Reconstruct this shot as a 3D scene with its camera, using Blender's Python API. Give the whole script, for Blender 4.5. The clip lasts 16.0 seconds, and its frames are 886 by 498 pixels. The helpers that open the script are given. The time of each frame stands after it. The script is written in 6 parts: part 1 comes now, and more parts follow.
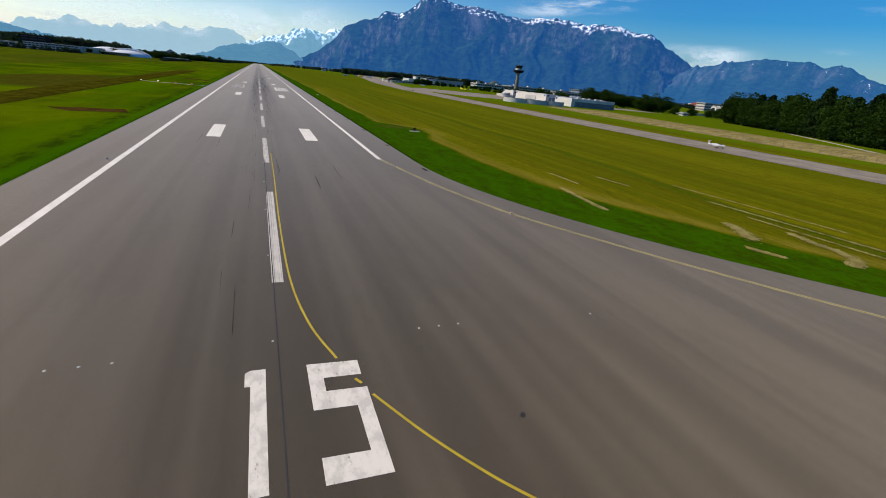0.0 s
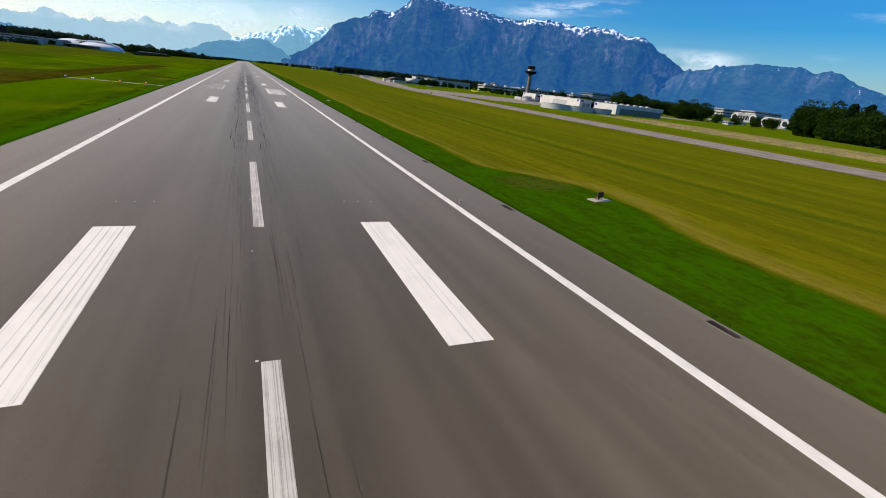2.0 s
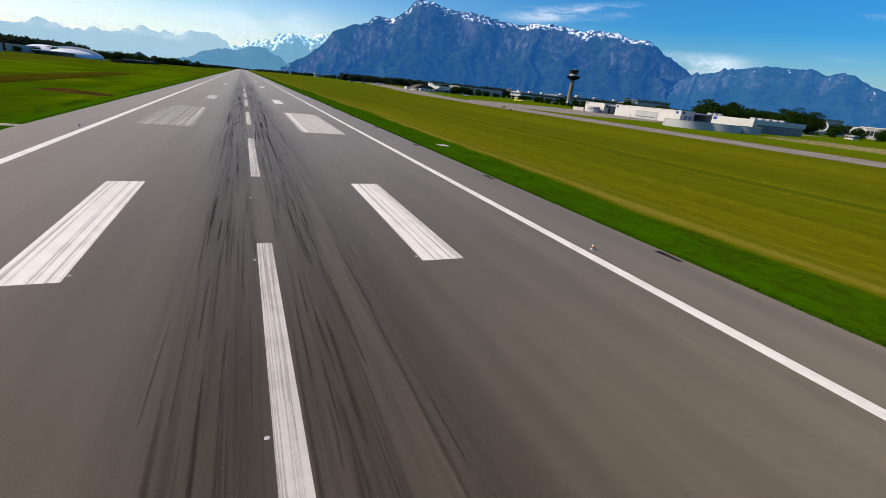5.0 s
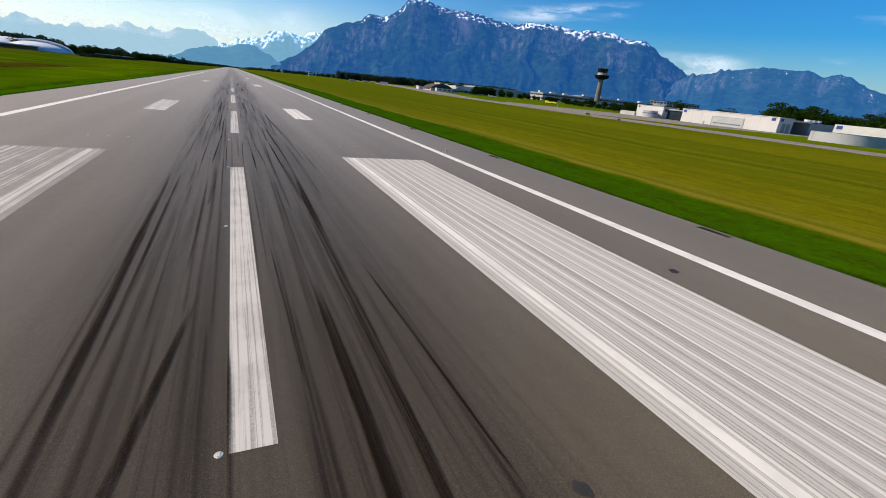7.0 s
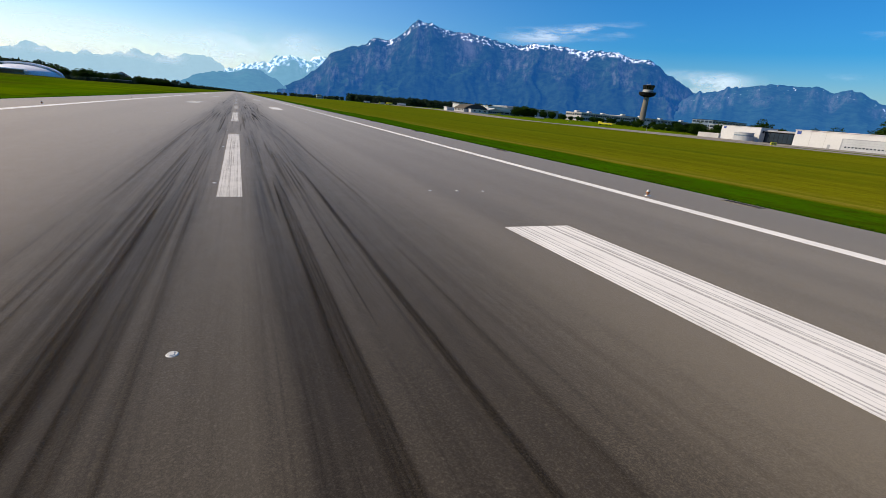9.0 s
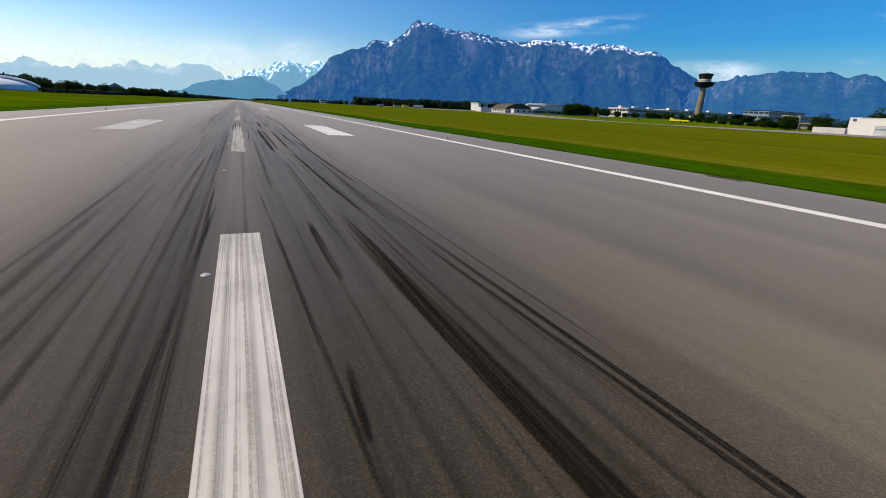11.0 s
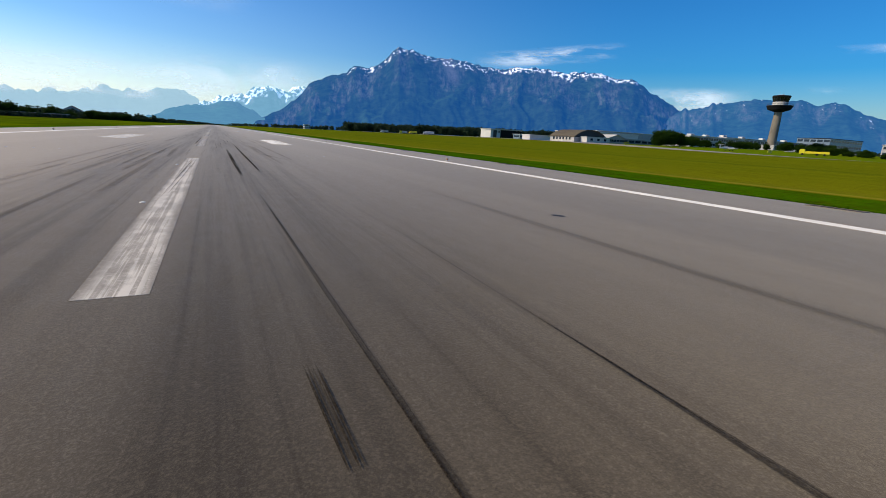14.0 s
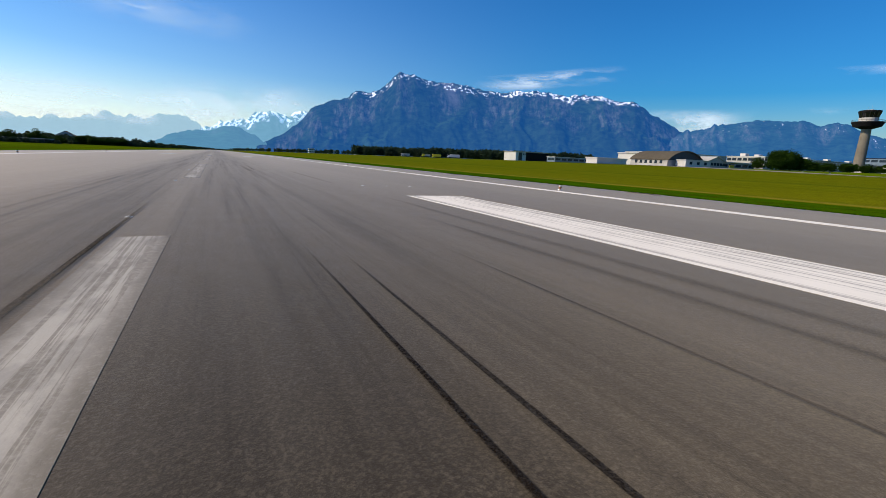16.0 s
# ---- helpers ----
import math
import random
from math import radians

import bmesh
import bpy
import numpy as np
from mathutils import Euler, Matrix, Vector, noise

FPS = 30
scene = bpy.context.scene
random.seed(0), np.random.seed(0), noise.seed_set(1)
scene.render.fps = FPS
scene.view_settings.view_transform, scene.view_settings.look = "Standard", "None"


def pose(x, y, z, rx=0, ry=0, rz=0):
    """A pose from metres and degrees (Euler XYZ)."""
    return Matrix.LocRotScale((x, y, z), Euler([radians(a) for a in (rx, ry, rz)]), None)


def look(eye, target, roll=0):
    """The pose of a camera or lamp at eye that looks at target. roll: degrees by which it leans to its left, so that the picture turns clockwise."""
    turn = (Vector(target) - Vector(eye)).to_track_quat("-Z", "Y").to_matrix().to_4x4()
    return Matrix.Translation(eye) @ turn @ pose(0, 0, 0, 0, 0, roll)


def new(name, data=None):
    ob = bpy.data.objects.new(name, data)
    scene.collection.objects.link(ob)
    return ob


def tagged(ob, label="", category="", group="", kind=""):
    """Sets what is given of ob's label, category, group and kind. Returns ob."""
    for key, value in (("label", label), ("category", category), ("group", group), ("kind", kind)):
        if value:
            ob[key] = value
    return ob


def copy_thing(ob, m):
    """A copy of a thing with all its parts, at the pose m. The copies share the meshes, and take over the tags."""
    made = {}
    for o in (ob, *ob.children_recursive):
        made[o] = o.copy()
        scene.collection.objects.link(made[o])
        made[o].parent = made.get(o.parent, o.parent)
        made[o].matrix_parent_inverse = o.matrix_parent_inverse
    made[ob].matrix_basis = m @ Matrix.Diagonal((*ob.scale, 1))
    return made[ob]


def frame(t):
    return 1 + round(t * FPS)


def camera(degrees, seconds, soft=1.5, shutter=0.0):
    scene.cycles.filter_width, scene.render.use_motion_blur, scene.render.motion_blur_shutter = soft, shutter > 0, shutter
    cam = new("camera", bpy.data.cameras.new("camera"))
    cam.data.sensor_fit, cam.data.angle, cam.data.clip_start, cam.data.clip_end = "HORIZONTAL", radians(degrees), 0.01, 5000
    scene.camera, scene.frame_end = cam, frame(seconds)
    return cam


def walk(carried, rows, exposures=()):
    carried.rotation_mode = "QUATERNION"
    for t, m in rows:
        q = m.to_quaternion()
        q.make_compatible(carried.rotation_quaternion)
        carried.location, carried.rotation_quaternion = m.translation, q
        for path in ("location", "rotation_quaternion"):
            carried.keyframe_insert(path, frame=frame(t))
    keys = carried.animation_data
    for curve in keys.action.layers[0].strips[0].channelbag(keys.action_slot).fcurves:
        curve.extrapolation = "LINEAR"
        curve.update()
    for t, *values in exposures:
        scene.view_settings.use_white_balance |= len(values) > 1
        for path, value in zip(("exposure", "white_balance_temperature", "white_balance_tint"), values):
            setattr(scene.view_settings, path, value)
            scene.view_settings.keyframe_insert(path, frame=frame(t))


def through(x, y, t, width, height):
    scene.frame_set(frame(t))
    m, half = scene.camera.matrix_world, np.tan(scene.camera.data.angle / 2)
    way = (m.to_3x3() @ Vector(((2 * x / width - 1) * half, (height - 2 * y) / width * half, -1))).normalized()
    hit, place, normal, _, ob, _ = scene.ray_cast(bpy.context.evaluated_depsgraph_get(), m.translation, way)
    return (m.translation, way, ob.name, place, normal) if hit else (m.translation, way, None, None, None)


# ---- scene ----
cam = camera(89.52, 16.0, soft=0.85)

# seconds, place, yaw, pitch and lean of the drone over the runway
PATH = [
    (0, -0.608, 0.000, 13.137, -23.136, -20.572, 5.862),
    (0.5, -0.377, 19.220, 12.505, -24.043, -19.883, 6.450),
    (1, -0.293, 37.825, 11.729, -24.224, -19.689, 6.838),
    (1.5, -0.397, 56.511, 11.215, -24.688, -19.909, 7.107),
    (2, -0.507, 74.852, 10.833, -24.791, -20.348, 6.615),
    (2.5, -0.730, 93.782, 10.723, -24.624, -20.771, 5.906),
    (3, -0.765, 112.607, 10.247, -23.820, -20.841, 5.161),
    (3.5, -0.780, 131.091, 9.831, -23.910, -20.767, 5.031),
    (4, -0.810, 149.208, 9.400, -24.816, -20.210, 6.211),
    (6.5, -0.196, 241.554, 6.304, -24.939, -19.247, 5.356),
    (7, -0.038, 259.158, 5.633, -25.924, -19.547, 6.180),
    (7.5, 0.194, 276.445, 4.844, -25.840, -19.580, 6.073),
    (8, 0.148, 293.822, 4.157, -25.162, -18.939, 5.913),
    (8.5, 0.368, 311.898, 3.528, -25.141, -17.568, 5.539),
    (11, 0.139, 397.635, 2.603, -24.561, -17.192, 3.134),
    (11.5, 0.279, 415.063, 2.486, -24.320, -17.531, 2.322),
    (12, 0.472, 431.461, 2.455, -24.895, -16.710, 3.131),
    (12.5, 0.598, 448.445, 2.516, -23.962, -16.318, 3.545),
    (13, 0.719, 465.021, 2.427, -23.683, -16.875, 3.170),
    (13.5, 0.945, 481.564, 2.232, -25.995, -16.854, 3.573),
    (14, 1.113, 497.039, 1.894, -27.180, -14.002, 3.207),
    (14.5, 1.345, 512.194, 1.785, -26.453, -11.661, 2.803),
    (15, 1.316, 527.394, 1.694, -26.222, -10.543, 3.107),
    (15.5, 1.197, 542.493, 1.547, -26.568, -10.221, 2.636),
    (16, 1.032, 557.506, 1.358, -27.089, -11.207, 2.703),
]


def aim(x, y, z, yaw, pitch, lean):
    a, b = radians(yaw), radians(pitch)
    ahead = (-math.sin(a) * math.cos(b), math.cos(a) * math.cos(b), math.sin(b))
    return look((x, y, z), (x + ahead[0], y + ahead[1], z + ahead[2]), lean)


# the drone's own exposure drifts a little
EXPOSURES = [(0, -0.12), (0.5, 0.05), (1.5, 0.12), (2.5, -0.1), (3.5, 0.04), (4, 0), (6.5, 0), (7, 0.02), (7.5, -0.18), (8, -0.08), (8.5, 0), (11, 0), (12.5, -0.05), (13.5, 0), (16, -0.05)]
walk(cam, [(t, aim(*rest)) for t, *rest in PATH], [(t, stops, 8000, 8) for t, stops in EXPOSURES])

# ---- sky, sun ----
SUN_LEFT, SUN_UP = radians(64), radians(40)
world = bpy.data.worlds.new("sky")
scene.world = world
world.use_nodes = True
wn, wl = world.node_tree.nodes, world.node_tree.links
sky = wn.new("ShaderNodeTexSky")
sky.sky_type, sky.sun_disc = "NISHITA", False
sky.sun_elevation, sky.sun_rotation = SUN_UP, -SUN_LEFT
sky.altitude, sky.air_density, sky.dust_density, sky.ozone_density = 430, 1.0, 0.6, 2.5
rich, deep = wn.new("ShaderNodeHueSaturation"), wn.new("ShaderNodeGamma")
rich.inputs["Saturation"].default_value, deep.inputs["Gamma"].default_value = 1.90, 1.16
rich.inputs["Hue"].default_value = 0.506
wl.new(sky.outputs["Color"], rich.inputs["Color"])
wl.new(rich.outputs["Color"], deep.inputs["Color"])
# haze towards the horizon, brighter on the sun's side
way, part_of, lit = wn.new("ShaderNodeTexCoord"), wn.new("ShaderNodeSeparateXYZ"), wn.new("ShaderNodeVectorMath")
lit.operation, lit.inputs[1].default_value = "DOT_PRODUCT", (-math.sin(SUN_LEFT), math.cos(SUN_LEFT), 0)
wl.new(way.outputs["Generated"], part_of.inputs[0])
wl.new(way.outputs["Generated"], lit.inputs[0])
side, thin, fall = wn.new("ShaderNodeMapRange"), wn.new("ShaderNodeMath"), wn.new("ShaderNodeMath")
side.inputs["From Min"].default_value, side.inputs["From Max"].default_value, side.interpolation_type = -0.4, 0.8, "SMOOTHSTEP"
wl.new(lit.outputs["Value"], side.inputs["Value"])
thin.operation, thin.inputs[1].default_value = "DIVIDE", -0.13
wl.new(part_of.outputs[2], thin.inputs[0])
fall.operation, fall.use_clamp = "EXPONENT", True
wl.new(thin.outputs[0], fall.inputs[0])
tint, hazy = wn.new("ShaderNodeMix"), wn.new("ShaderNodeMix")
tint.data_type = hazy.data_type = "RGBA"
tint.inputs[6].default_value, tint.inputs[7].default_value = (0.65, 1.5, 3.2, 1), (5.9, 6.8, 8.5, 1)
wl.new(side.outputs["Result"], tint.inputs[0])
wl.new(fall.outputs[0], hazy.inputs[0])
wl.new(deep.outputs["Color"], hazy.inputs[6])
wl.new(tint.outputs[2], hazy.inputs[7])
wl.new(hazy.outputs[2], wn["Background"].inputs["Color"])
wn["Background"].inputs["Strength"].default_value = 0.134

sun = new("sun", bpy.data.lights.new("sun", "SUN"))
sun.data.energy, sun.data.angle, sun.data.color = 5.0, radians(0.53), (1.0, 0.92, 0.81)
to_sun = Vector((-math.sin(SUN_LEFT) * math.cos(SUN_UP), math.cos(SUN_LEFT) * math.cos(SUN_UP), math.sin(SUN_UP)))
sun.matrix_world = look(to_sun * 50, (0, 0, 0))
scene.view_settings.exposure = 0.0

# ---- materials ----
def nodes_of(name):
    m = bpy.data.materials.new(name)
    m.use_nodes = True
    return m, m.node_tree.nodes, m.node_tree.links, m.node_tree.nodes["Principled BSDF"]


def place_of(n, l, scale=(1, 1, 1)):
    """Object coordinates, stretched."""
    co, mp = n.new("ShaderNodeTexCoord"), n.new("ShaderNodeMapping")
    mp.inputs["Scale"].default_value = scale
    l.new(co.outputs["Object"], mp.inputs["Vector"])
    return mp.outputs["Vector"]


def noise_of(n, l, scale, stretch=(1, 1, 1), detail=4.0, rough=0.55):
    t = n.new("ShaderNodeTexNoise")
    t.inputs["Scale"].default_value, t.inputs["Detail"].default_value, t.inputs["Roughness"].default_value = scale, detail, rough
    l.new(place_of(n, l, stretch), t.inputs["Vector"])
    return t.outputs["Fac"]


def ramp_of(n, l, fac, a, b, lo=0.0, hi=1.0):
    r = n.new("ShaderNodeMapRange")
    r.interpolation_type = "SMOOTHSTEP"
    for key, v in (("From Min", a), ("From Max", b), ("To Min", lo), ("To Max", hi)):
        r.inputs[key].default_value = v
    l.new(fac, r.inputs["Value"])
    return r.outputs["Result"]


def calc(n, l, op, a, b=0.0):
    m = n.new("ShaderNodeMath")
    m.operation = op
    for slot, v in zip(m.inputs, (a, b)):
        if isinstance(v, (int, float)):
            slot.default_value = v
        else:
            l.new(v, slot)
    return m.outputs[0]


def mix_of(n, l, fac, a, b):
    m = n.new("ShaderNodeMix")
    m.data_type = "RGBA"
    for slot, v in ((m.inputs[0], fac), (m.inputs[6], a), (m.inputs[7], b)):
        if isinstance(v, (int, float)):
            slot.default_value = v
        elif isinstance(v, tuple):
            slot.default_value = (*v, 1.0)
        else:
            l.new(v, slot)
    return m.outputs[2]


def bump_of(n, l, p, height, strength=0.3, distance=0.02):
    b = n.new("ShaderNodeBump")
    b.inputs["Strength"].default_value, b.inputs["Distance"].default_value = strength, distance
    l.new(height, b.inputs["Height"])
    l.new(b.outputs["Normal"], p.inputs["Normal"])


def plain(name, colour, rough=0.6, metal=0.0, vary=0.15, grain=3.0, bump=0.1, glow=0.0):
    """A painted or built surface: two scales of stain, fine relief."""
    m, n, l, p = nodes_of(name)
    big, small = noise_of(n, l, grain * 0.15), noise_of(n, l, grain * 2.0)
    dark = tuple(c * (1 - 1.6 * vary) for c in colour)
    light = tuple(min(1.0, c * (1 + vary)) for c in colour)
    both = calc(n, l, "ADD", calc(n, l, "MULTIPLY", big, 0.65), calc(n, l, "MULTIPLY", small, 0.35))
    l.new(mix_of(n, l, ramp_of(n, l, both, 0.3, 0.7), dark, light), p.inputs["Base Color"])
    p.inputs["Roughness"].default_value, p.inputs["Metallic"].default_value = rough, metal
    p.inputs["Specular IOR Level"].default_value = 0.5 if rough < 0.7 else 0.15 if rough < 0.9 else 0.0
    bump_of(n, l, p, small, bump)
    if glow:
        p.inputs["Emission Color"].default_value, p.inputs["Emission Strength"].default_value = (*colour, 1), glow
    return m


def split_xyz(n, l):
    s = n.new("ShaderNodeSeparateXYZ")
    l.new(place_of(n, l), s.inputs[0])
    return s.outputs


def tarmac():
    """Runway asphalt: paving lanes, blotches and the film of rubber laid down along both sides of the middle line."""
    m, n, l, p = nodes_of("runway_asphalt")
    x, y, _ = split_xyz(n, l)
    blotch = noise_of(n, l, 0.06, (1, 0.3, 1), 5.0, 0.6)
    lanes = noise_of(n, l, 0.35, (1, 0.012, 1), 2.0)
    grit = noise_of(n, l, 48.0, (1, 1, 1), 3.0, 0.7)
    fine = noise_of(n, l, 3.0, (1, 0.5, 1))
    tone = calc(n, l, "ADD", calc(n, l, "MULTIPLY", blotch, 0.45), calc(n, l, "MULTIPLY", lanes, 0.55))
    base = mix_of(n, l, ramp_of(n, l, tone, 0.41, 0.59), ASPHALT_DARK, ASPHALT_LIGHT)
    away = calc(n, l, "ABSOLUTE", x)
    base = mix_of(n, l, ramp_of(n, l, away, 4, 14, 0.0, 0.2), base, tuple(1.45 * c for c in ASPHALT_LIGHT))
    # cloudy stains, some drawn out along the runway
    cloudy = noise_of(n, l, 0.22, (1, 0.25, 1), 5.0, 0.65)
    base = mix_of(n, l, ramp_of(n, l, cloudy, 0.52, 0.70, 0.0, 0.45), base, ASPHALT_DARK)
    # rubber film: wide smears, then narrower streaks, each with a length of its own
    band = calc(n, l, "MULTIPLY", calc(n, l, "MULTIPLY", ramp_of(n, l, away, 0.05, 0.9, 0.45, 1.0), ramp_of(n, l, away, 7.2, 2.4)), ramp_of(n, l, x, -5.0, -2.4, 0.25, 1.0))
    along = calc(n, l, "MULTIPLY", ramp_of(n, l, y, 60, 270, 0.12, 1.0), calc(n, l, "MULTIPLY", ramp_of(n, l, y, 1300, 900, 0.5, 1.0), ramp_of(n, l, y, 500, 430, 0.82, 1.0)))
    wide = ramp_of(n, l, noise_of(n, l, 0.75, (1, 0.022, 1), 3.0, 0.55), 0.34, 0.66)
    streak = ramp_of(n, l, noise_of(n, l, 2.6, (1, 0.022, 1), 4.0, 0.6), 0.42, 0.68)
    lines = ramp_of(n, l, noise_of(n, l, 8.0, (1, 0.010, 1), 3.0, 0.6), 0.50, 0.72)
    film = calc(n, l, "ADD", 0.38, calc(n, l, "ADD", calc(n, l, "MULTIPLY", wide, 0.24), calc(n, l, "ADD", calc(n, l, "MULTIPLY", streak, 0.32), calc(n, l, "MULTIPLY", lines, 0.22))))
    worn = calc(n, l, "MULTIPLY", calc(n, l, "MULTIPLY", band, along), film)
    # the heaviest smear, on the side where most wheels first touch
    smear = calc(n, l, "MULTIPLY", calc(n, l, "MULTIPLY", ramp_of(n, l, x, 0.25, 1.2), ramp_of(n, l, x, 5.4, 3.2)), calc(n, l, "MULTIPLY", ramp_of(n, l, y, 215, 300), ramp_of(n, l, y, 480, 440)))
    worn = calc(n, l, "MAXIMUM", worn, calc(n, l, "MULTIPLY", smear, calc(n, l, "ADD", calc(n, l, "MULTIPLY", wide, 0.25), calc(n, l, "ADD", calc(n, l, "MULTIPLY", streak, 0.22), 0.42))))
    both_sides = calc(n, l, "MULTIPLY", calc(n, l, "MULTIPLY", ramp_of(n, l, away, 0.2, 1.0, 0.6, 1.0), calc(n, l, "MULTIPLY", ramp_of(n, l, away, 4.3, 2.2), ramp_of(n, l, x, -3.6, -2.2))), calc(n, l, "MULTIPLY", ramp_of(n, l, y, 200, 260), ramp_of(n, l, y, 500, 445)))
    worn = calc(n, l, "MAXIMUM", worn, calc(n, l, "MULTIPLY", both_sides, calc(n, l, "ADD", calc(n, l, "MULTIPLY", wide, 0.22), calc(n, l, "ADD", calc(n, l, "MULTIPLY", streak, 0.30), calc(n, l, "ADD", calc(n, l, "MULTIPLY", lines, 0.2), 0.47)))))
    base = mix_of(n, l, worn, base, RUBBER)
    speck = ramp_of(n, l, grit, 0.42, 0.72)
    base = mix_of(n, l, ramp_of(n, l, noise_of(n, l, 85.0, (1, 1, 1), 2.0, 0.7), 0.45, 0.3, 0.0, 0.8), base, tuple(0.45 * c for c in ASPHALT_DARK))
    base = mix_of(n, l, calc(n, l, "MULTIPLY", speck, calc(n, l, "SUBTRACT", 0.48, calc(n, l, "MULTIPLY", worn, 0.40))), base, tuple(1.9 * c for c in ASPHALT_LIGHT))
    # coarser chips, picked out where the surface is worn open
    chips = ramp_of(n, l, noise_of(n, l, 22.0, (1, 1, 1), 2.0, 0.6), 0.60, 0.70, 0.0, 0.35)
    base = mix_of(n, l, calc(n, l, "MULTIPLY", chips, calc(n, l, "SUBTRACT", 1.0, calc(n, l, "MULTIPLY", worn, 0.75))), base, tuple(1.7 * c for c in ASPHALT_LIGHT))
    l.new(base, p.inputs["Base Color"])
    l.new(ramp_of(n, l, fine, 0.2, 0.8, 0.52, 0.66), p.inputs["Roughness"])
    p.inputs["Specular IOR Level"].default_value = 0.05
    p.inputs["Diffuse Roughness"].default_value = 0.6
    p.inputs["Sheen Weight"].default_value, p.inputs["Sheen Roughness"].default_value, p.inputs["Sheen Tint"].default_value = 0.09, 0.5, (1.0, 0.88, 0.70, 1)
    bump_of(n, l, p, grit, 0.7, 0.012)
    # worn stone chips: a broad, faintly warm gloss at low angles
    gloss, fres, both = n.new("ShaderNodeBsdfGlossy"), n.new("ShaderNodeFresnel"), n.new("ShaderNodeMixShader")
    gloss.inputs["Color"].default_value, gloss.inputs["Roughness"].default_value = (1.0, 0.82, 0.62, 1), 0.6
    fres.inputs["IOR"].default_value = 1.45
    l.new(calc(n, l, "MULTIPLY", fres.outputs[0], calc(n, l, "SUBTRACT", 0.46, calc(n, l, "MULTIPLY", worn, 0.30))), both.inputs[0])
    l.new(p.outputs[0], both.inputs[1])
    l.new(gloss.outputs[0], both.inputs[2])
    l.new(both.outputs[0], n["Material Output"].inputs["Surface"])
    return m


def paint(name, colour, wear, stretch=(1, 0.02, 1), grain=5.0, dirt=0.5, blot=0.9, depth=1.0, rows=0.0, fade=0.0):
    """Road paint, worn through to the asphalt in lengthwise streaks; rows: the spacing of the spray passes; fade: how far the sides have been driven off."""
    m, n, l, p = nodes_of(name)
    streak = noise_of(n, l, grain, stretch, 4.0, 0.7)
    patch = noise_of(n, l, blot, (1, 0.6, 1), 5.0, 0.65)
    grit = noise_of(n, l, 24.0, (1, 1, 1), 3.0, 0.7)
    gone = ramp_of(n, l, calc(n, l, "ADD", calc(n, l, "MULTIPLY", streak, 0.9), calc(n, l, "MULTIPLY", patch, 0.1)), 0.66 - wear, 0.76 - wear)
    gone = calc(n, l, "MULTIPLY", gone, calc(n, l, "ADD", calc(n, l, "MULTIPLY", ramp_of(n, l, grit, 0.3, 0.6), 0.4 * depth), 0.4 * depth))
    x, y, _ = split_xyz(n, l)
    if rows:
        lap = calc(n, l, "ABSOLUTE", calc(n, l, "SUBTRACT", calc(n, l, "FRACT", calc(n, l, "DIVIDE", x, rows)), 0.5))
        gone = calc(n, l, "MULTIPLY", gone, ramp_of(n, l, lap, 0.40, 0.45, 1.0, 0.3))
        gone = calc(n, l, "MAXIMUM", gone, calc(n, l, "MULTIPLY", calc(n, l, "MULTIPLY", ramp_of(n, l, lap, 0.05, 0.0), ramp_of(n, l, grit, 0.3, 0.55)), 0.45))
    if fade:
        side = calc(n, l, "ADD", calc(n, l, "ABSOLUTE", x), calc(n, l, "MULTIPLY", calc(n, l, "SUBTRACT", noise_of(n, l, 2.0, (1, 0.15, 1), 4.0, 0.7), 0.5), 0.3))
        gone = calc(n, l, "MAXIMUM", gone, calc(n, l, "MULTIPLY", ramp_of(n, l, side, 0.36 - fade, 0.38, 0.0, 0.85), ramp_of(n, l, grit, 0.25, 0.55, 0.7, 1.0)))
    if rows:
        colour = mix_of(n, l, ramp_of(n, l, lap, 0.38, 0.46), tuple(0.95 * c for c in colour), tuple(min(0.8, 1.28 * c) for c in colour))
    soiled = colour if rows else mix_of(n, l, calc(n, l, "MULTIPLY", ramp_of(n, l, patch, 0.42, 0.62), dirt), colour, tuple(0.5 * c for c in colour))
    l.new(mix_of(n, l, gone, soiled, ASPHALT_LIGHT), p.inputs["Base Color"])
    p.inputs["Roughness"].default_value = 0.7
    bump_of(n, l, p, grit, 0.4, 0.008)
    return m


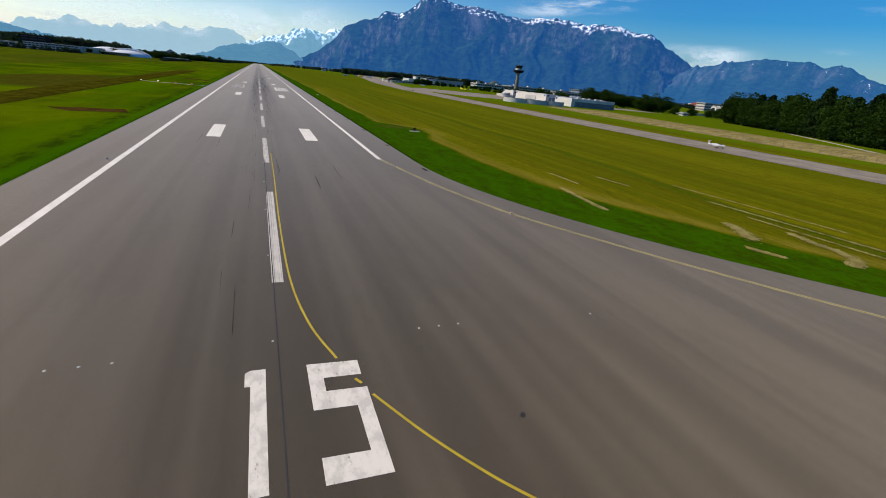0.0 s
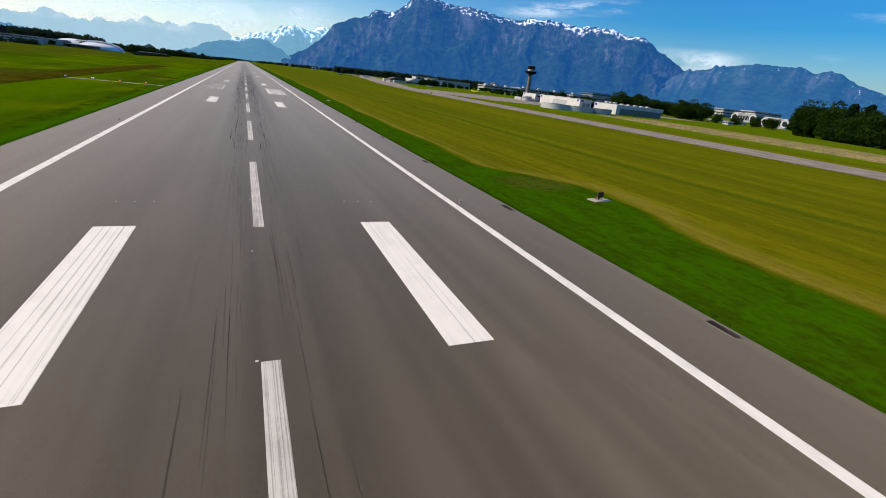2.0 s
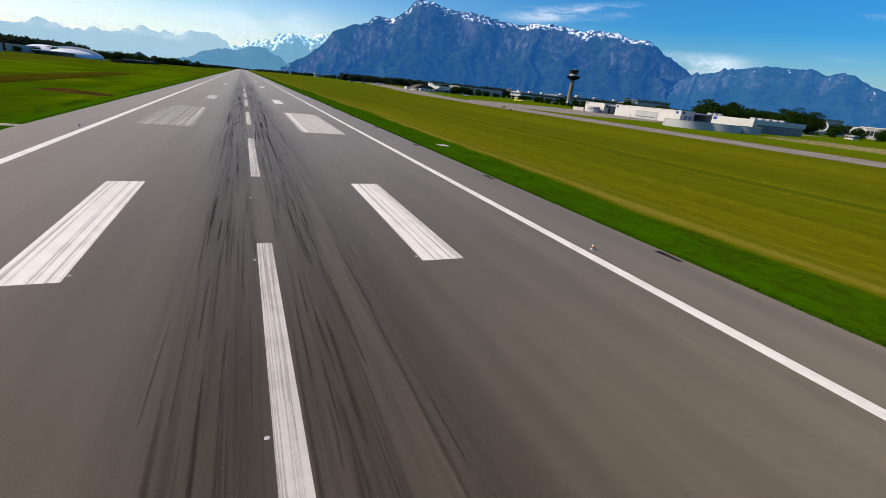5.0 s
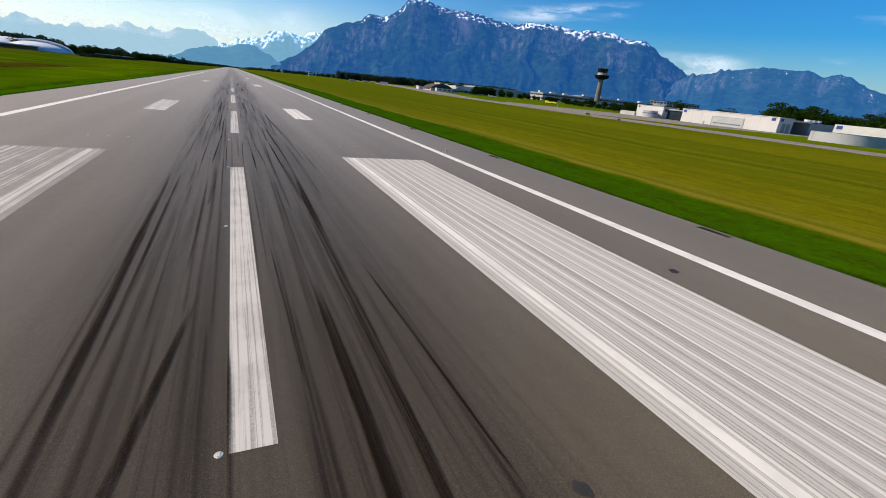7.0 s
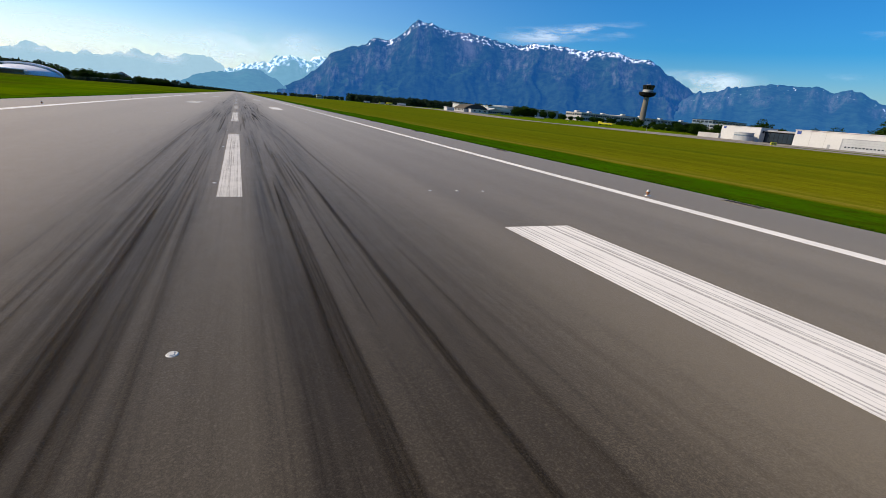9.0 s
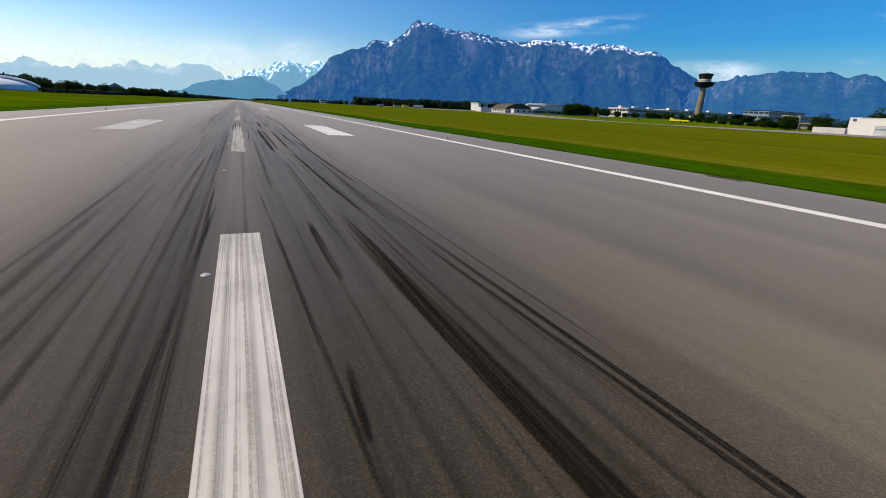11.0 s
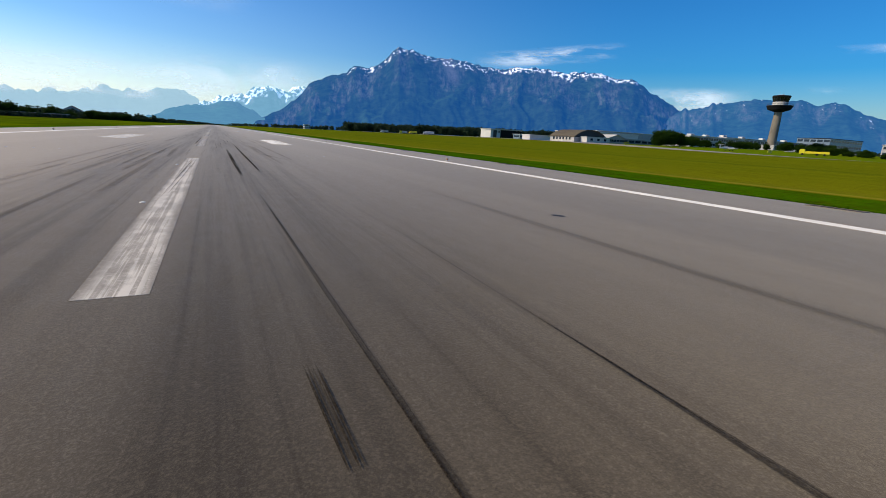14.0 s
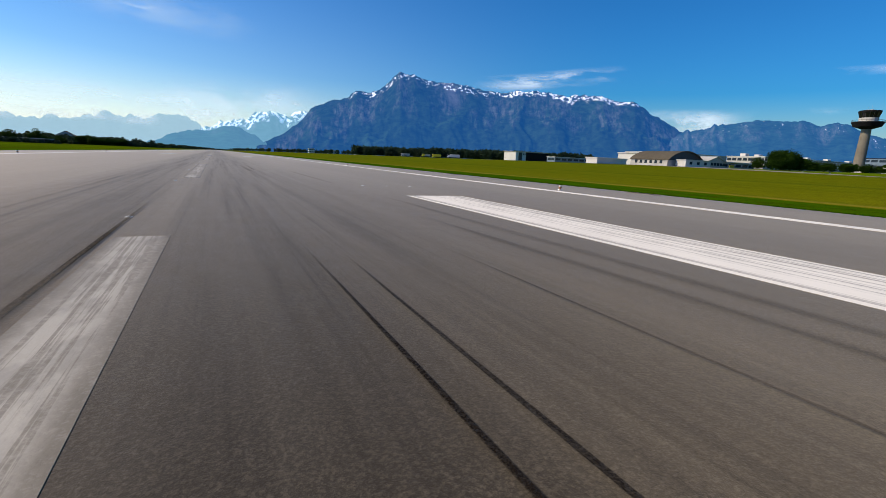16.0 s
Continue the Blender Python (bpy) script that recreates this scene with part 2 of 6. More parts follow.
def rubber(name, strength, soft=0.35):
    """Tyre rubber, laid thin: grooves of the tread and gaps let the asphalt show, and the sides are feathered."""
    m, n, l, p = nodes_of(name)
    uv, sep = n.new("ShaderNodeUVMap"), n.new("ShaderNodeSeparateXYZ")
    uv.uv_map = "mark"
    l.new(uv.outputs["UV"], sep.inputs[0])
    across, down = sep.outputs[0], sep.outputs[1]
    ragged = calc(n, l, "ADD", across, calc(n, l, "MULTIPLY", calc(n, l, "SUBTRACT", noise_of(n, l, 5.0, (1, 0.12, 1), 4.0, 0.7), 0.5), 0.3))
    sides = calc(n, l, "MULTIPLY", ramp_of(n, l, ragged, 0.0, soft), ramp_of(n, l, ragged, 1.0, 1.0 - soft))
    ends = calc(n, l, "MULTIPLY", ramp_of(n, l, down, 0.0, 0.10), ramp_of(n, l, down, 1.0, 0.75))
    groove = ramp_of(n, l, noise_of(n, l, 13.0, (1, 0.008, 1), 3.0, 0.7), 0.34, 0.58, 0.35, 1.0)
    gap = ramp_of(n, l, noise_of(n, l, 0.6, (1, 0.15, 1), 3.0), 0.2, 0.55, 0.3, 1.0)
    grain = ramp_of(n, l, noise_of(n, l, 40.0, (1, 1, 1), 3.0, 0.7), 0.36, 0.60, 0.55, 1.0)
    laid = calc(n, l, "MULTIPLY", calc(n, l, "MULTIPLY", sides, ends), calc(n, l, "MULTIPLY", calc(n, l, "MULTIPLY", groove, gap), grain))
    l.new(calc(n, l, "MULTIPLY", laid, strength), p.inputs["Alpha"])
    p.inputs["Base Color"].default_value = (*tuple(0.9 * c for c in RUBBER), 1)
    p.inputs["Specular IOR Level"].default_value = 0.0
    p.inputs["Roughness"].default_value = 0.75
    return m


def meadow():
    """One sheet of grass: mown hay stripes beyond the lush verge on one side, patchy green meadow on the other, town land far off."""
    m, n, l, p = nodes_of("grass")
    x, y, _ = split_xyz(n, l)
    wob = noise_of(n, l, 0.018, (1, 1, 1), 3.0)
    blade = noise_of(n, l, 5.0, (1, 0.5, 1), 5.0, 0.75)
    tuft = noise_of(n, l, 0.5, (1, 0.35, 1), 5.0, 0.65)
    rows = noise_of(n, l, 0.28, (1, 0.02, 1), 5.0, 0.7)
    broad = noise_of(n, l, 0.012, (1, 0.4, 1), 3.0)
    hay = mix_of(n, l, ramp_of(n, l, calc(n, l, "ADD", calc(n, l, "MULTIPLY", rows, 0.55), calc(n, l, "MULTIPLY", noise_of(n, l, 0.09, (1, 0.012, 1), 3.0), 0.45)), 0.41, 0.57), HAY_DARK, HAY_LIGHT)
    hay = mix_of(n, l, ramp_of(n, l, noise_of(n, l, 0.9, (1, 0.012, 1), 5.0, 0.75), 0.46, 0.68, 0.0, 0.6), hay, tuple(1.45 * c for c in HAY_LIGHT))
    hay = mix_of(n, l, ramp_of(n, l, noise_of(n, l, 0.45, (1, 0.006, 1), 4.0, 0.7), 0.60, 0.70, 0.0, 0.5), hay, VERGE_LIGHT)
    hay = mix_of(n, l, calc(n, l, "MAXIMUM", ramp_of(n, l, broad, 0.4, 0.75, 0.0, 0.6), ramp_of(n, l, y, 300, 440, 0.0, 0.5)), hay, HAY_GREEN)
    hay = mix_of(n, l, ramp_of(n, l, noise_of(n, l, 1.6, (1, 0.25, 1), 5.0, 0.75), 0.42, 0.68, 0.0, 0.7), hay, tuple(0.4 * c for c in HAY_DARK))
    clump = noise_of(n, l, 1.6, (1, 0.8, 1), 5.0, 0.7)
    verge = mix_of(n, l, ramp_of(n, l, calc(n, l, "ADD", calc(n, l, "MULTIPLY", tuft, 0.5), calc(n, l, "MULTIPLY", clump, 0.5)), 0.36, 0.64), VERGE_DARK, VERGE_LIGHT)
    # where the verge ends: close to the tarmac, further out before the first light
    edge = calc(n, l, "ADD", calc(n, l, "ADD", ramp_of(n, l, y, 136, 118, 31.0, 36.2), calc(n, l, "MULTIPLY", ramp_of(n, l, y, 98, 112, 0.0, 3.8), ramp_of(n, l, y, 136, 120))), calc(n, l, "MULTIPLY", calc(n, l, "SUBTRACT", wob, 0.5), 9.0))
    short = calc(n, l, "MAXIMUM", calc(n, l, "SUBTRACT", 70.0, y), 0.0)
    edge = calc(n, l, "ADD", edge, calc(n, l, "MULTIPLY", calc(n, l, "MULTIPLY", short, short), 0.0083))
    beyond = calc(n, l, "SUBTRACT", calc(n, l, "ADD", x, calc(n, l, "MULTIPLY", tuft, 1.2)), edge)
    past = ramp_of(n, l, beyond, -0.4, 1.3)
    # straw left lying where the mower turned along the verge
    straw = calc(n, l, "MULTIPLY", calc(n, l, "MULTIPLY", ramp_of(n, l, beyond, 0.6, 1.6), ramp_of(n, l, beyond, 6.0, 2.2)), ramp_of(n, l, calc(n, l, "ADD", calc(n, l, "MULTIPLY", clump, 0.5), calc(n, l, "MULTIPLY", rows, 0.5)), 0.38, 0.58, 0.2, 0.75))
    hay = mix_of(n, l, straw, hay, (0.150, 0.112, 0.022))
    # a scorched, thin patch in the verge
    px, py = calc(n, l, "DIVIDE", calc(n, l, "SUBTRACT", x, 33.5), 6.5), calc(n, l, "DIVIDE", calc(n, l, "SUBTRACT", y, 122.5), 5.0)
    off = calc(n, l, "ADD", calc(n, l, "MULTIPLY", px, px), calc(n, l, "MULTIPLY", py, py))
    thin = calc(n, l, "MULTIPLY", ramp_of(n, l, off, 1.0, 0.2), ramp_of(n, l, clump, 0.42, 0.60, 0.1, 0.85))
    verge = mix_of(n, l, thin, verge, (0.052, 0.044, 0.012))
    right = mix_of(n, l, past, verge, hay)
    # wheel lines and damper strips along the hay
    damp = ramp_of(n, l, noise_of(n, l, 0.17, (1, 0.0015, 1), 3.0, 0.6), 0.54, 0.60, 0.0, 0.75)
    right = mix_of(n, l, calc(n, l, "MULTIPLY", damp, past), right, tuple(0.75 * c for c in HAY_GREEN))
    # the thin dark drainage line along the hay
    ditch = calc(n, l, "ABSOLUTE", calc(n, l, "SUBTRACT", calc(n, l, "ADD", x, calc(n, l, "MULTIPLY", wob, 9.0)), 65.5))
    right = mix_of(n, l, ramp_of(n, l, ditch, 2.3, 0.6, 0.0, 0.95), right, VERGE_DARK)
    # across the runway: mown green, a strip of tall brown grass, then green again in broad mown lengths
    swath = noise_of(n, l, 0.05, (1, 0.16, 1), 4.0, 0.6)
    mown = mix_of(n, l, ramp_of(n, l, swath, 0.36, 0.64), FIELD_DARK, FIELD_GREEN)
    mown = mix_of(n, l, ramp_of(n, l, noise_of(n, l, 0.028, (1, 0.8, 1), 3.0), 0.46, 0.64, 0.0, 0.8), mown, FIELD_YELLOW)
    mown = mix_of(n, l, ramp_of(n, l, x, -28.5, -24.5, 0.0, 0.8), mown, VERGE_LIGHT)
    fringe = calc(n, l, "MULTIPLY", ramp_of(n, l, x, -29.5, -27.5), ramp_of(n, l, x, -25.2, -26.4))
    mown = mix_of(n, l, calc(n, l, "MULTIPLY", fringe, ramp_of(n, l, tuft, 0.40, 0.60, 0.1, 0.9)), mown, VERGE_DARK)
    ragged = calc(n, l, "ADD", x, calc(n, l, "MULTIPLY", calc(n, l, "SUBTRACT", tuft, 0.5), 2.2))
    tall = mix_of(n, l, ramp_of(n, l, noise_of(n, l, 0.35, (1, 0.3, 1), 5.0, 0.7), 0.36, 0.64), FIELD_BROWN, tuple(0.55 * c for c in FIELD_BROWN))
    tall = mix_of(n, l, ramp_of(n, l, noise_of(n, l, 0.03, (1, 0.4, 1), 3.0), 0.45, 0.62, 0.0, 0.7), tall, FIELD_DARK)
    inner = ramp_of(n, l, ragged, -49.2, -50.4)
    outer = calc(n, l, "ADD", -63.0, calc(n, l, "ADD", ramp_of(n, l, y, 300, 215, 0.0, -24.0), calc(n, l, "MULTIPLY", calc(n, l, "SUBTRACT", wob, 0.5), 8.0)))
    strip = calc(n, l, "MULTIPLY", inner, ramp_of(n, l, calc(n, l, "SUBTRACT", ragged, outer), -1.0, 1.2))
    wedge = calc(n, l, "MULTIPLY", calc(n, l, "MULTIPLY", ramp_of(n, l, ragged, -57.5, -59.5), ramp_of(n, l, ragged, -72.0, -69.0)), ramp_of(n, l, y, 178, 168))
    strip = calc(n, l, "MULTIPLY", calc(n, l, "MULTIPLY", strip, calc(n, l, "SUBTRACT", 1.0, wedge)), ramp_of(n, l, y, 540, 440))
    field = mix_of(n, l, strip, mown, tall)
    dry = calc(n, l, "MULTIPLY", ramp_of(n, l, ragged, -116.0, -124.0), ramp_of(n, l, swath, 0.40, 0.60, 0.2, 0.9))
    field = mix_of(n, l, calc(n, l, "MAXIMUM", dry, ramp_of(n, l, y, 560, 720, 0.0, 0.25)), field, FIELD_BROWN)
    field = mix_of(n, l, ramp_of(n, l, tuft, 0.45, 0.75, 0.0, 0.35), field, tuple(0.5 * c for c in FIELD_DARK))
    side = mix_of(n, l, ramp_of(n, l, x, -1.0, 1.0), field, right)
    far = ramp_of(n, l, x, 155, 170)
    lush = mix_of(n, l, ramp_of(n, l, tuft, 0.3, 0.7), FIELD_DARK, FIELD_GREEN)
    side = mix_of(n, l, far, side, lush)
    side = mix_of(n, l, ramp_of(n, l, blade, 0.45, 0.8, 0.0, 0.4), side, tuple(0.4 * c for c in VERGE_DARK))
    l.new(side, p.inputs["Base Color"])
    p.inputs["Roughness"].default_value = 0.9
    p.inputs["Specular IOR Level"].default_value = 0.0
    l.new(ramp_of(n, l, calc(n, l, "MULTIPLY", past, ramp_of(n, l, x, -1.0, 1.0)), 0.0, 1.0, 0.06, 0.18), p.inputs["Sheen Weight"])
    p.inputs["Sheen Roughness"].default_value, p.inputs["Sheen Tint"].default_value = 0.5, (1.0, 0.88, 0.05, 1)
    bump_of(n, l, p, blade, 0.6, 0.12)
    return m


def leaves(name, dark, light, through=0.35):
    """Leaves and blades: each island its own green, some light passing through."""
    m, n, l, p = nodes_of(name)
    info = n.new("ShaderNodeObjectInfo")
    geo = n.new("ShaderNodeNewGeometry")
    r = calc(n, l, "ADD", calc(n, l, "MULTIPLY", geo.outputs["Random Per Island"], 0.7), calc(n, l, "MULTIPLY", info.outputs["Random"], 0.3))
    colour = mix_of(n, l, r, dark, light)
    l.new(colour, p.inputs["Base Color"])
    p.inputs["Roughness"].default_value = 0.65
    p.inputs["Specular IOR Level"].default_value = 0.05
    lit, both = n.new("ShaderNodeBsdfTranslucent"), n.new("ShaderNodeMixShader")
    both.inputs[0].default_value = through
    l.new(colour, lit.inputs["Color"])
    l.new(p.outputs[0], both.inputs[1])
    l.new(lit.outputs[0], both.inputs[2])
    l.new(both.outputs[0], n["Material Output"].inputs["Surface"])
    return m


def crest_noise(n, l, uv, scale, stretch, detail=4.0, rough=0.6):
    """Noise along the skyline: bearing across, depth below the crest down."""
    mp, t = n.new("ShaderNodeMapping"), n.new("ShaderNodeTexNoise")
    mp.inputs["Scale"].default_value = (*stretch, 1)
    t.inputs["Scale"].default_value, t.inputs["Detail"].default_value, t.inputs["Roughness"].default_value = scale, detail, rough
    l.new(uv, mp.inputs["Vector"])
    l.new(mp.outputs["Vector"], t.inputs["Vector"])
    return t.outputs["Fac"]


def alpine(name, forest, rock, cliffs, snow_depth, haze_glow, haze_strength, cover=0.5, wall_at=0.0, bald=0.75):
    """Far mountainside: woods and pastures below, bare rock in upright flutes under the crest, old snow in patches
    along it; the blue haze of the distance is put on as an even emission.
    """
    m, n, l, p = nodes_of(name)
    uv, below = n.new("ShaderNodeUVMap"), n.new("ShaderNodeSeparateXYZ")
    uv.uv_map = "crest"
    l.new(uv.outputs["UV"], below.inputs[0])
    bearing, depth = below.outputs[0], below.outputs[1]
    patch = noise_of(n, l, 0.016, (1, 1, 1.2), 6.0, 0.7)
    coarse = noise_of(n, l, 0.0036, (1, 1, 1), 4.0)
    woods = mix_of(n, l, ramp_of(n, l, patch, 0.34, 0.66), tuple(0.55 * c for c in forest), tuple(1.5 * c for c in forest))
    # clearings and pastures
    woods = mix_of(n, l, calc(n, l, "MULTIPLY", ramp_of(n, l, coarse, 0.52, 0.70), ramp_of(n, l, patch, 0.40, 0.62, 0.15, 0.9)), woods, (2.0 * forest[0], 2.1 * forest[1], 1.8 * forest[2]))
    # rock: broad cliff fields, broken into upright flutes, thinning out downhill
    fields = crest_noise(n, l, uv.outputs["UV"], 0.42, (1, 0.5), 5.0, 0.65)
    flutes = crest_noise(n, l, uv.outputs["UV"], 2.2, (1, 0.36), 5.0, 0.75)
    lean = ramp_of(n, l, depth, -1.1 * cliffs, -0.45 * cliffs)
    bare = calc(n, l, "MULTIPLY", ramp_of(n, l, calc(n, l, "ADD", fields, calc(n, l, "MULTIPLY", lean, 0.16)), 0.58, 0.72), ramp_of(n, l, flutes, 0.40, 0.64))
    bare = calc(n, l, "MULTIPLY", bare, calc(n, l, "MULTIPLY", calc(n, l, "MULTIPLY", lean, ramp_of(n, l, depth, -0.04 * cliffs, -0.2 * cliffs, 0.3, 1.0)), bald))
    if wall_at:
        off = calc(n, l, "ABSOLUTE", calc(n, l, "SUBTRACT", calc(n, l, "ADD", bearing, calc(n, l, "MULTIPLY", depth, 0.22)), wall_at))
        high = calc(n, l, "MULTIPLY", ramp_of(n, l, off, 1.1, 0.3), calc(n, l, "MULTIPLY", ramp_of(n, l, depth, -4.6, -3.0), ramp_of(n, l, flutes, 0.30, 0.55, 0.35, 1.0)))
        bare = calc(n, l, "MAXIMUM", bare, high)
    body = mix_of(n, l, bare, woods, mix_of(n, l, ramp_of(n, l, patch, 0.35, 0.65), tuple(0.6 * c for c in rock), rock))
    if snow_depth:
        fine = crest_noise(n, l, uv.outputs["UV"], 2.6, (1, 0.9), 6.0, 0.66)
        fields = crest_noise(n, l, uv.outputs["UV"], 0.8, (1, 0.5), 3.0, 0.6)
        reach = calc(n, l, "ADD", depth, calc(n, l, "MULTIPLY", calc(n, l, "SUBTRACT", fields, 0.5), 3.2 * snow_depth))
        lying = ramp_of(n, l, reach, -1.15 * snow_depth, -0.55 * snow_depth)
        if wall_at:
            # none on the low shoulders, thickest on the long flat top
            fine = calc(n, l, "SUBTRACT", fine, ramp_of(n, l, bearing, 14.5, 12.5, 0.0, 0.4))
            fine = calc(n, l, "SUBTRACT", fine, ramp_of(n, l, bearing, 46.0, 48.0, 0.0, 0.4))
            fine = calc(n, l, "ADD", fine, ramp_of(n, l, bearing, 30.5, 32.5, 0.0, 0.045))
        snow = calc(n, l, "MULTIPLY", lying, ramp_of(n, l, fine, cover - 0.01, cover + 0.03))
        body = mix_of(n, l, snow, body, (0.82, 0.92, 1.0))
    l.new(body, p.inputs["Base Color"])
    p.inputs["Roughness"].default_value, p.inputs["Specular IOR Level"].default_value = 1.0, 0.0
    # distance haze: an even blue emission added over the whole slope
    p.inputs["Emission Color"].default_value, p.inputs["Emission Strength"].default_value = (*haze_glow, 1), haze_strength
    return m


def vapour(name, cover, scale, stretch, thick):
    """Thin cloud: white where the noise is thick, thinning out to all sides."""
    m, n, l, p = nodes_of(name)
    co, sep = n.new("ShaderNodeUVMap"), n.new("ShaderNodeSeparateXYZ")
    co.uv_map = "spread"
    l.new(co.outputs["UV"], sep.inputs[0])
    puff = ramp_of(n, l, noise_of(n, l, scale, stretch, 6.0, 0.6), cover, cover + 0.25)
    for side in (sep.outputs[0], sep.outputs[1]):
        puff = calc(n, l, "MULTIPLY", puff, calc(n, l, "MULTIPLY", ramp_of(n, l, side, 0.0, 0.4), ramp_of(n, l, side, 1.0, 0.6)))
    l.new(calc(n, l, "MULTIPLY", puff, thick), p.inputs["Alpha"])
    p.inputs["Base Color"].default_value = (0.9, 0.9, 0.92, 1)
    p.inputs["Roughness"].default_value, p.inputs["Specular IOR Level"].default_value = 1.0, 0.0
    # cloud brightness is put in as pale emission over the white base
    p.inputs["Emission Color"].default_value, p.inputs["Emission Strength"].default_value = (0.80, 0.92, 1.08, 1), 0.72
    return m


ASPHALT_DARK, ASPHALT_LIGHT, RUBBER = (0.053, 0.044, 0.032), (0.108, 0.090, 0.065), (0.015, 0.011, 0.008)
HAY_DARK, HAY_LIGHT, HAY_GREEN = (0.024, 0.031, 0.001), (0.082, 0.078, 0.003), (0.036, 0.058, 0.001)
VERGE_DARK, VERGE_LIGHT = (0.004, 0.029, 0.001), (0.011, 0.083, 0.001)
FIELD_GREEN, FIELD_DARK, FIELD_BROWN, FIELD_YELLOW = (0.041, 0.100, 0.001), (0.018, 0.048, 0.001), (0.050, 0.046, 0.006), (0.080, 0.120, 0.002)

M_TARMAC, M_GRASS = tarmac(), meadow()
M_TAXI = plain("taxiway_asphalt", (0.25, 0.215, 0.165), 0.85, 0, 0.2, 1.0)
M_WHITE_LINE = paint("white_line_paint", (0.78, 0.74, 0.66), 0.04, (1, 0.02, 1), 6.0, 0.25)
M_WHITE_WORN = paint("worn_white_paint", (0.56, 0.53, 0.47), 0.18, (1, 0.004, 1), 15.0, 0.25, depth=0.75)
M_WHITE_TIRED = paint("tired_white_paint", (0.52, 0.485, 0.425), 0.19, (1, 0.010, 1), 15.0, 0.6, 2.0, depth=0.8, fade=0.2)
M_WHITE_GREY = paint("grey_worn_white_paint", (0.43, 0.395, 0.325), 0.17, (1, 0.012, 1), 12.0, 0.5, 2.6, depth=0.8, fade=0.06)
M_WHITE_GHOST = paint("ghostly_white_paint", (0.36, 0.335, 0.29), 0.20, (1, 0.02, 1), 13.0, 0.5, 2.4, depth=0.85, fade=0.26)
M_WHITE_BAR = paint("touchdown_paint", (0.78, 0.74, 0.66), 0.165, (1, 0.0016, 1), 8.0, 0.12, depth=0.85)
M_WHITE_FRESH = paint("fresh_bar_paint", (0.78, 0.74, 0.66), 0.115, (1, 0.0016, 1), 7.0, 0.1, depth=0.8)
M_WHITE_FAINT = paint("faint_white_paint", (0.50, 0.47, 0.41), 0.25, (1, 0.0016, 1), 8.0, 0.2, depth=0.95)
M_WHITE_OLD = paint("old_white_paint", (0.55, 0.52, 0.455), 0.18, (1, 0.0016, 1), 17.0, 0.12, depth=0.7, rows=0.60)
M_WHITE_NUMBER = paint("number_paint", (0.70, 0.665, 0.59), 0.06, (1, 0.5, 1), 3.0, 0.45, 1.6)
M_YELLOW = paint("yellow_paint", (0.46, 0.34, 0.02), 0.02, (1, 0.3, 1), 4.0, 0.3)
M_YELLOW_PALE = paint("faded_yellow_paint", (0.58, 0.48, 0.17), 0.02, (1, 0.3, 1), 4.0, 0.3)
M_STRAW = plain("dry_straw", (0.36, 0.31, 0.11), 0.9, 0, 0.25, 4.0)
M_RUBBER_FAINT = rubber("faint_tyre_rubber", 0.30, 0.5)
M_RUBBER, M_RUBBER_THIN = rubber("tyre_rubber", 0.88, 0.2), rubber("thin_tyre_rubber", 0.40, 0.5)
M_RUBBER_MID = rubber("scuffed_tyre_rubber", 0.5, 0.5)
M_SPILL = plain("old_oil_spill", (0.030, 0.025, 0.019), 0.6, 0, 0.3, 8.0)
M_TAR = plain("joint_tar", (0.03, 0.028, 0.027), 0.6, 0, 0.2)
M_STEEL = plain("galvanised_steel", (0.45, 0.45, 0.45), 0.4, 0.8, 0.15)
M_IRON = plain("rusty_grate_iron", (0.06, 0.045, 0.035), 0.7, 0.4, 0.4)
M_CONCRETE = plain("pale_concrete", (0.38, 0.34, 0.28), 0.9, 0, 0.15)
M_WHITE = plain("white_cladding", (0.55, 0.54, 0.52), 0.5, 0, 0.05, 0.6)
M_OFFWHITE = plain("weathered_white_wall", (0.42, 0.41, 0.39), 0.7, 0, 0.12, 0.6)
M_GREY_WALL = plain("grey_cladding", (0.30, 0.31, 0.32), 0.6, 0, 0.12, 0.6)
M_PALE_WALL = plain("ribbed_pale_metal", (0.42, 0.43, 0.43), 0.5, 0.1, 0.08, 0.6)
M_DARK = plain("dark_cladding", (0.008, 0.008, 0.009), 0.8, 0, 0.2, 0.6)
M_GLASS = plain("tinted_glazing", (0.03, 0.045, 0.06), 0.08, 0.2, 0.1)
M_CAB = plain("dark_cab_glass", (0.006, 0.008, 0.010), 0.25, 0, 0.1)
M_SHELL = plain("white_membrane", (0.80, 0.80, 0.80), 0.4, 0, 0.04, 0.4)
M_ROOF_GREY = plain("brown_grey_roof", (0.10, 0.085, 0.062), 0.8, 0, 0.15, 0.4)
M_ROOF_RED = plain("red_tile_roof", (0.20, 0.06, 0.04), 0.8, 0, 0.2, 0.5)
M_SHAFT = plain("tower_concrete", (0.185, 0.165, 0.135), 0.8, 0, 0.12, 0.5)
M_BLUE = plain("blue_sign", (0.02, 0.06, 0.25), 0.5)
M_BLUE_GREY = plain("blue_grey_facade", (0.16, 0.21, 0.26), 0.3, 0.2, 0.1)
M_SIGN_YELLOW = plain("yellow_sign", (0.65, 0.55, 0.02), 0.5, 0, 0.05)
M_BLACK = plain("black_plastic", (0.02, 0.02, 0.02), 0.5)
M_RUST = plain("rust_brown_box", (0.10, 0.045, 0.02), 0.7, 0, 0.25)
M_LENS = plain("clear_lamp_glass", (0.55, 0.54, 0.50), 0.6)
M_LAMP_WHITE = plain("white_signal_light", (1.0, 0.95, 0.8), 0.3, glow=2.5)
M_LAMP_RED = plain("orange_red_signal_light", (1.0, 0.22, 0.04), 0.3, glow=2.0)
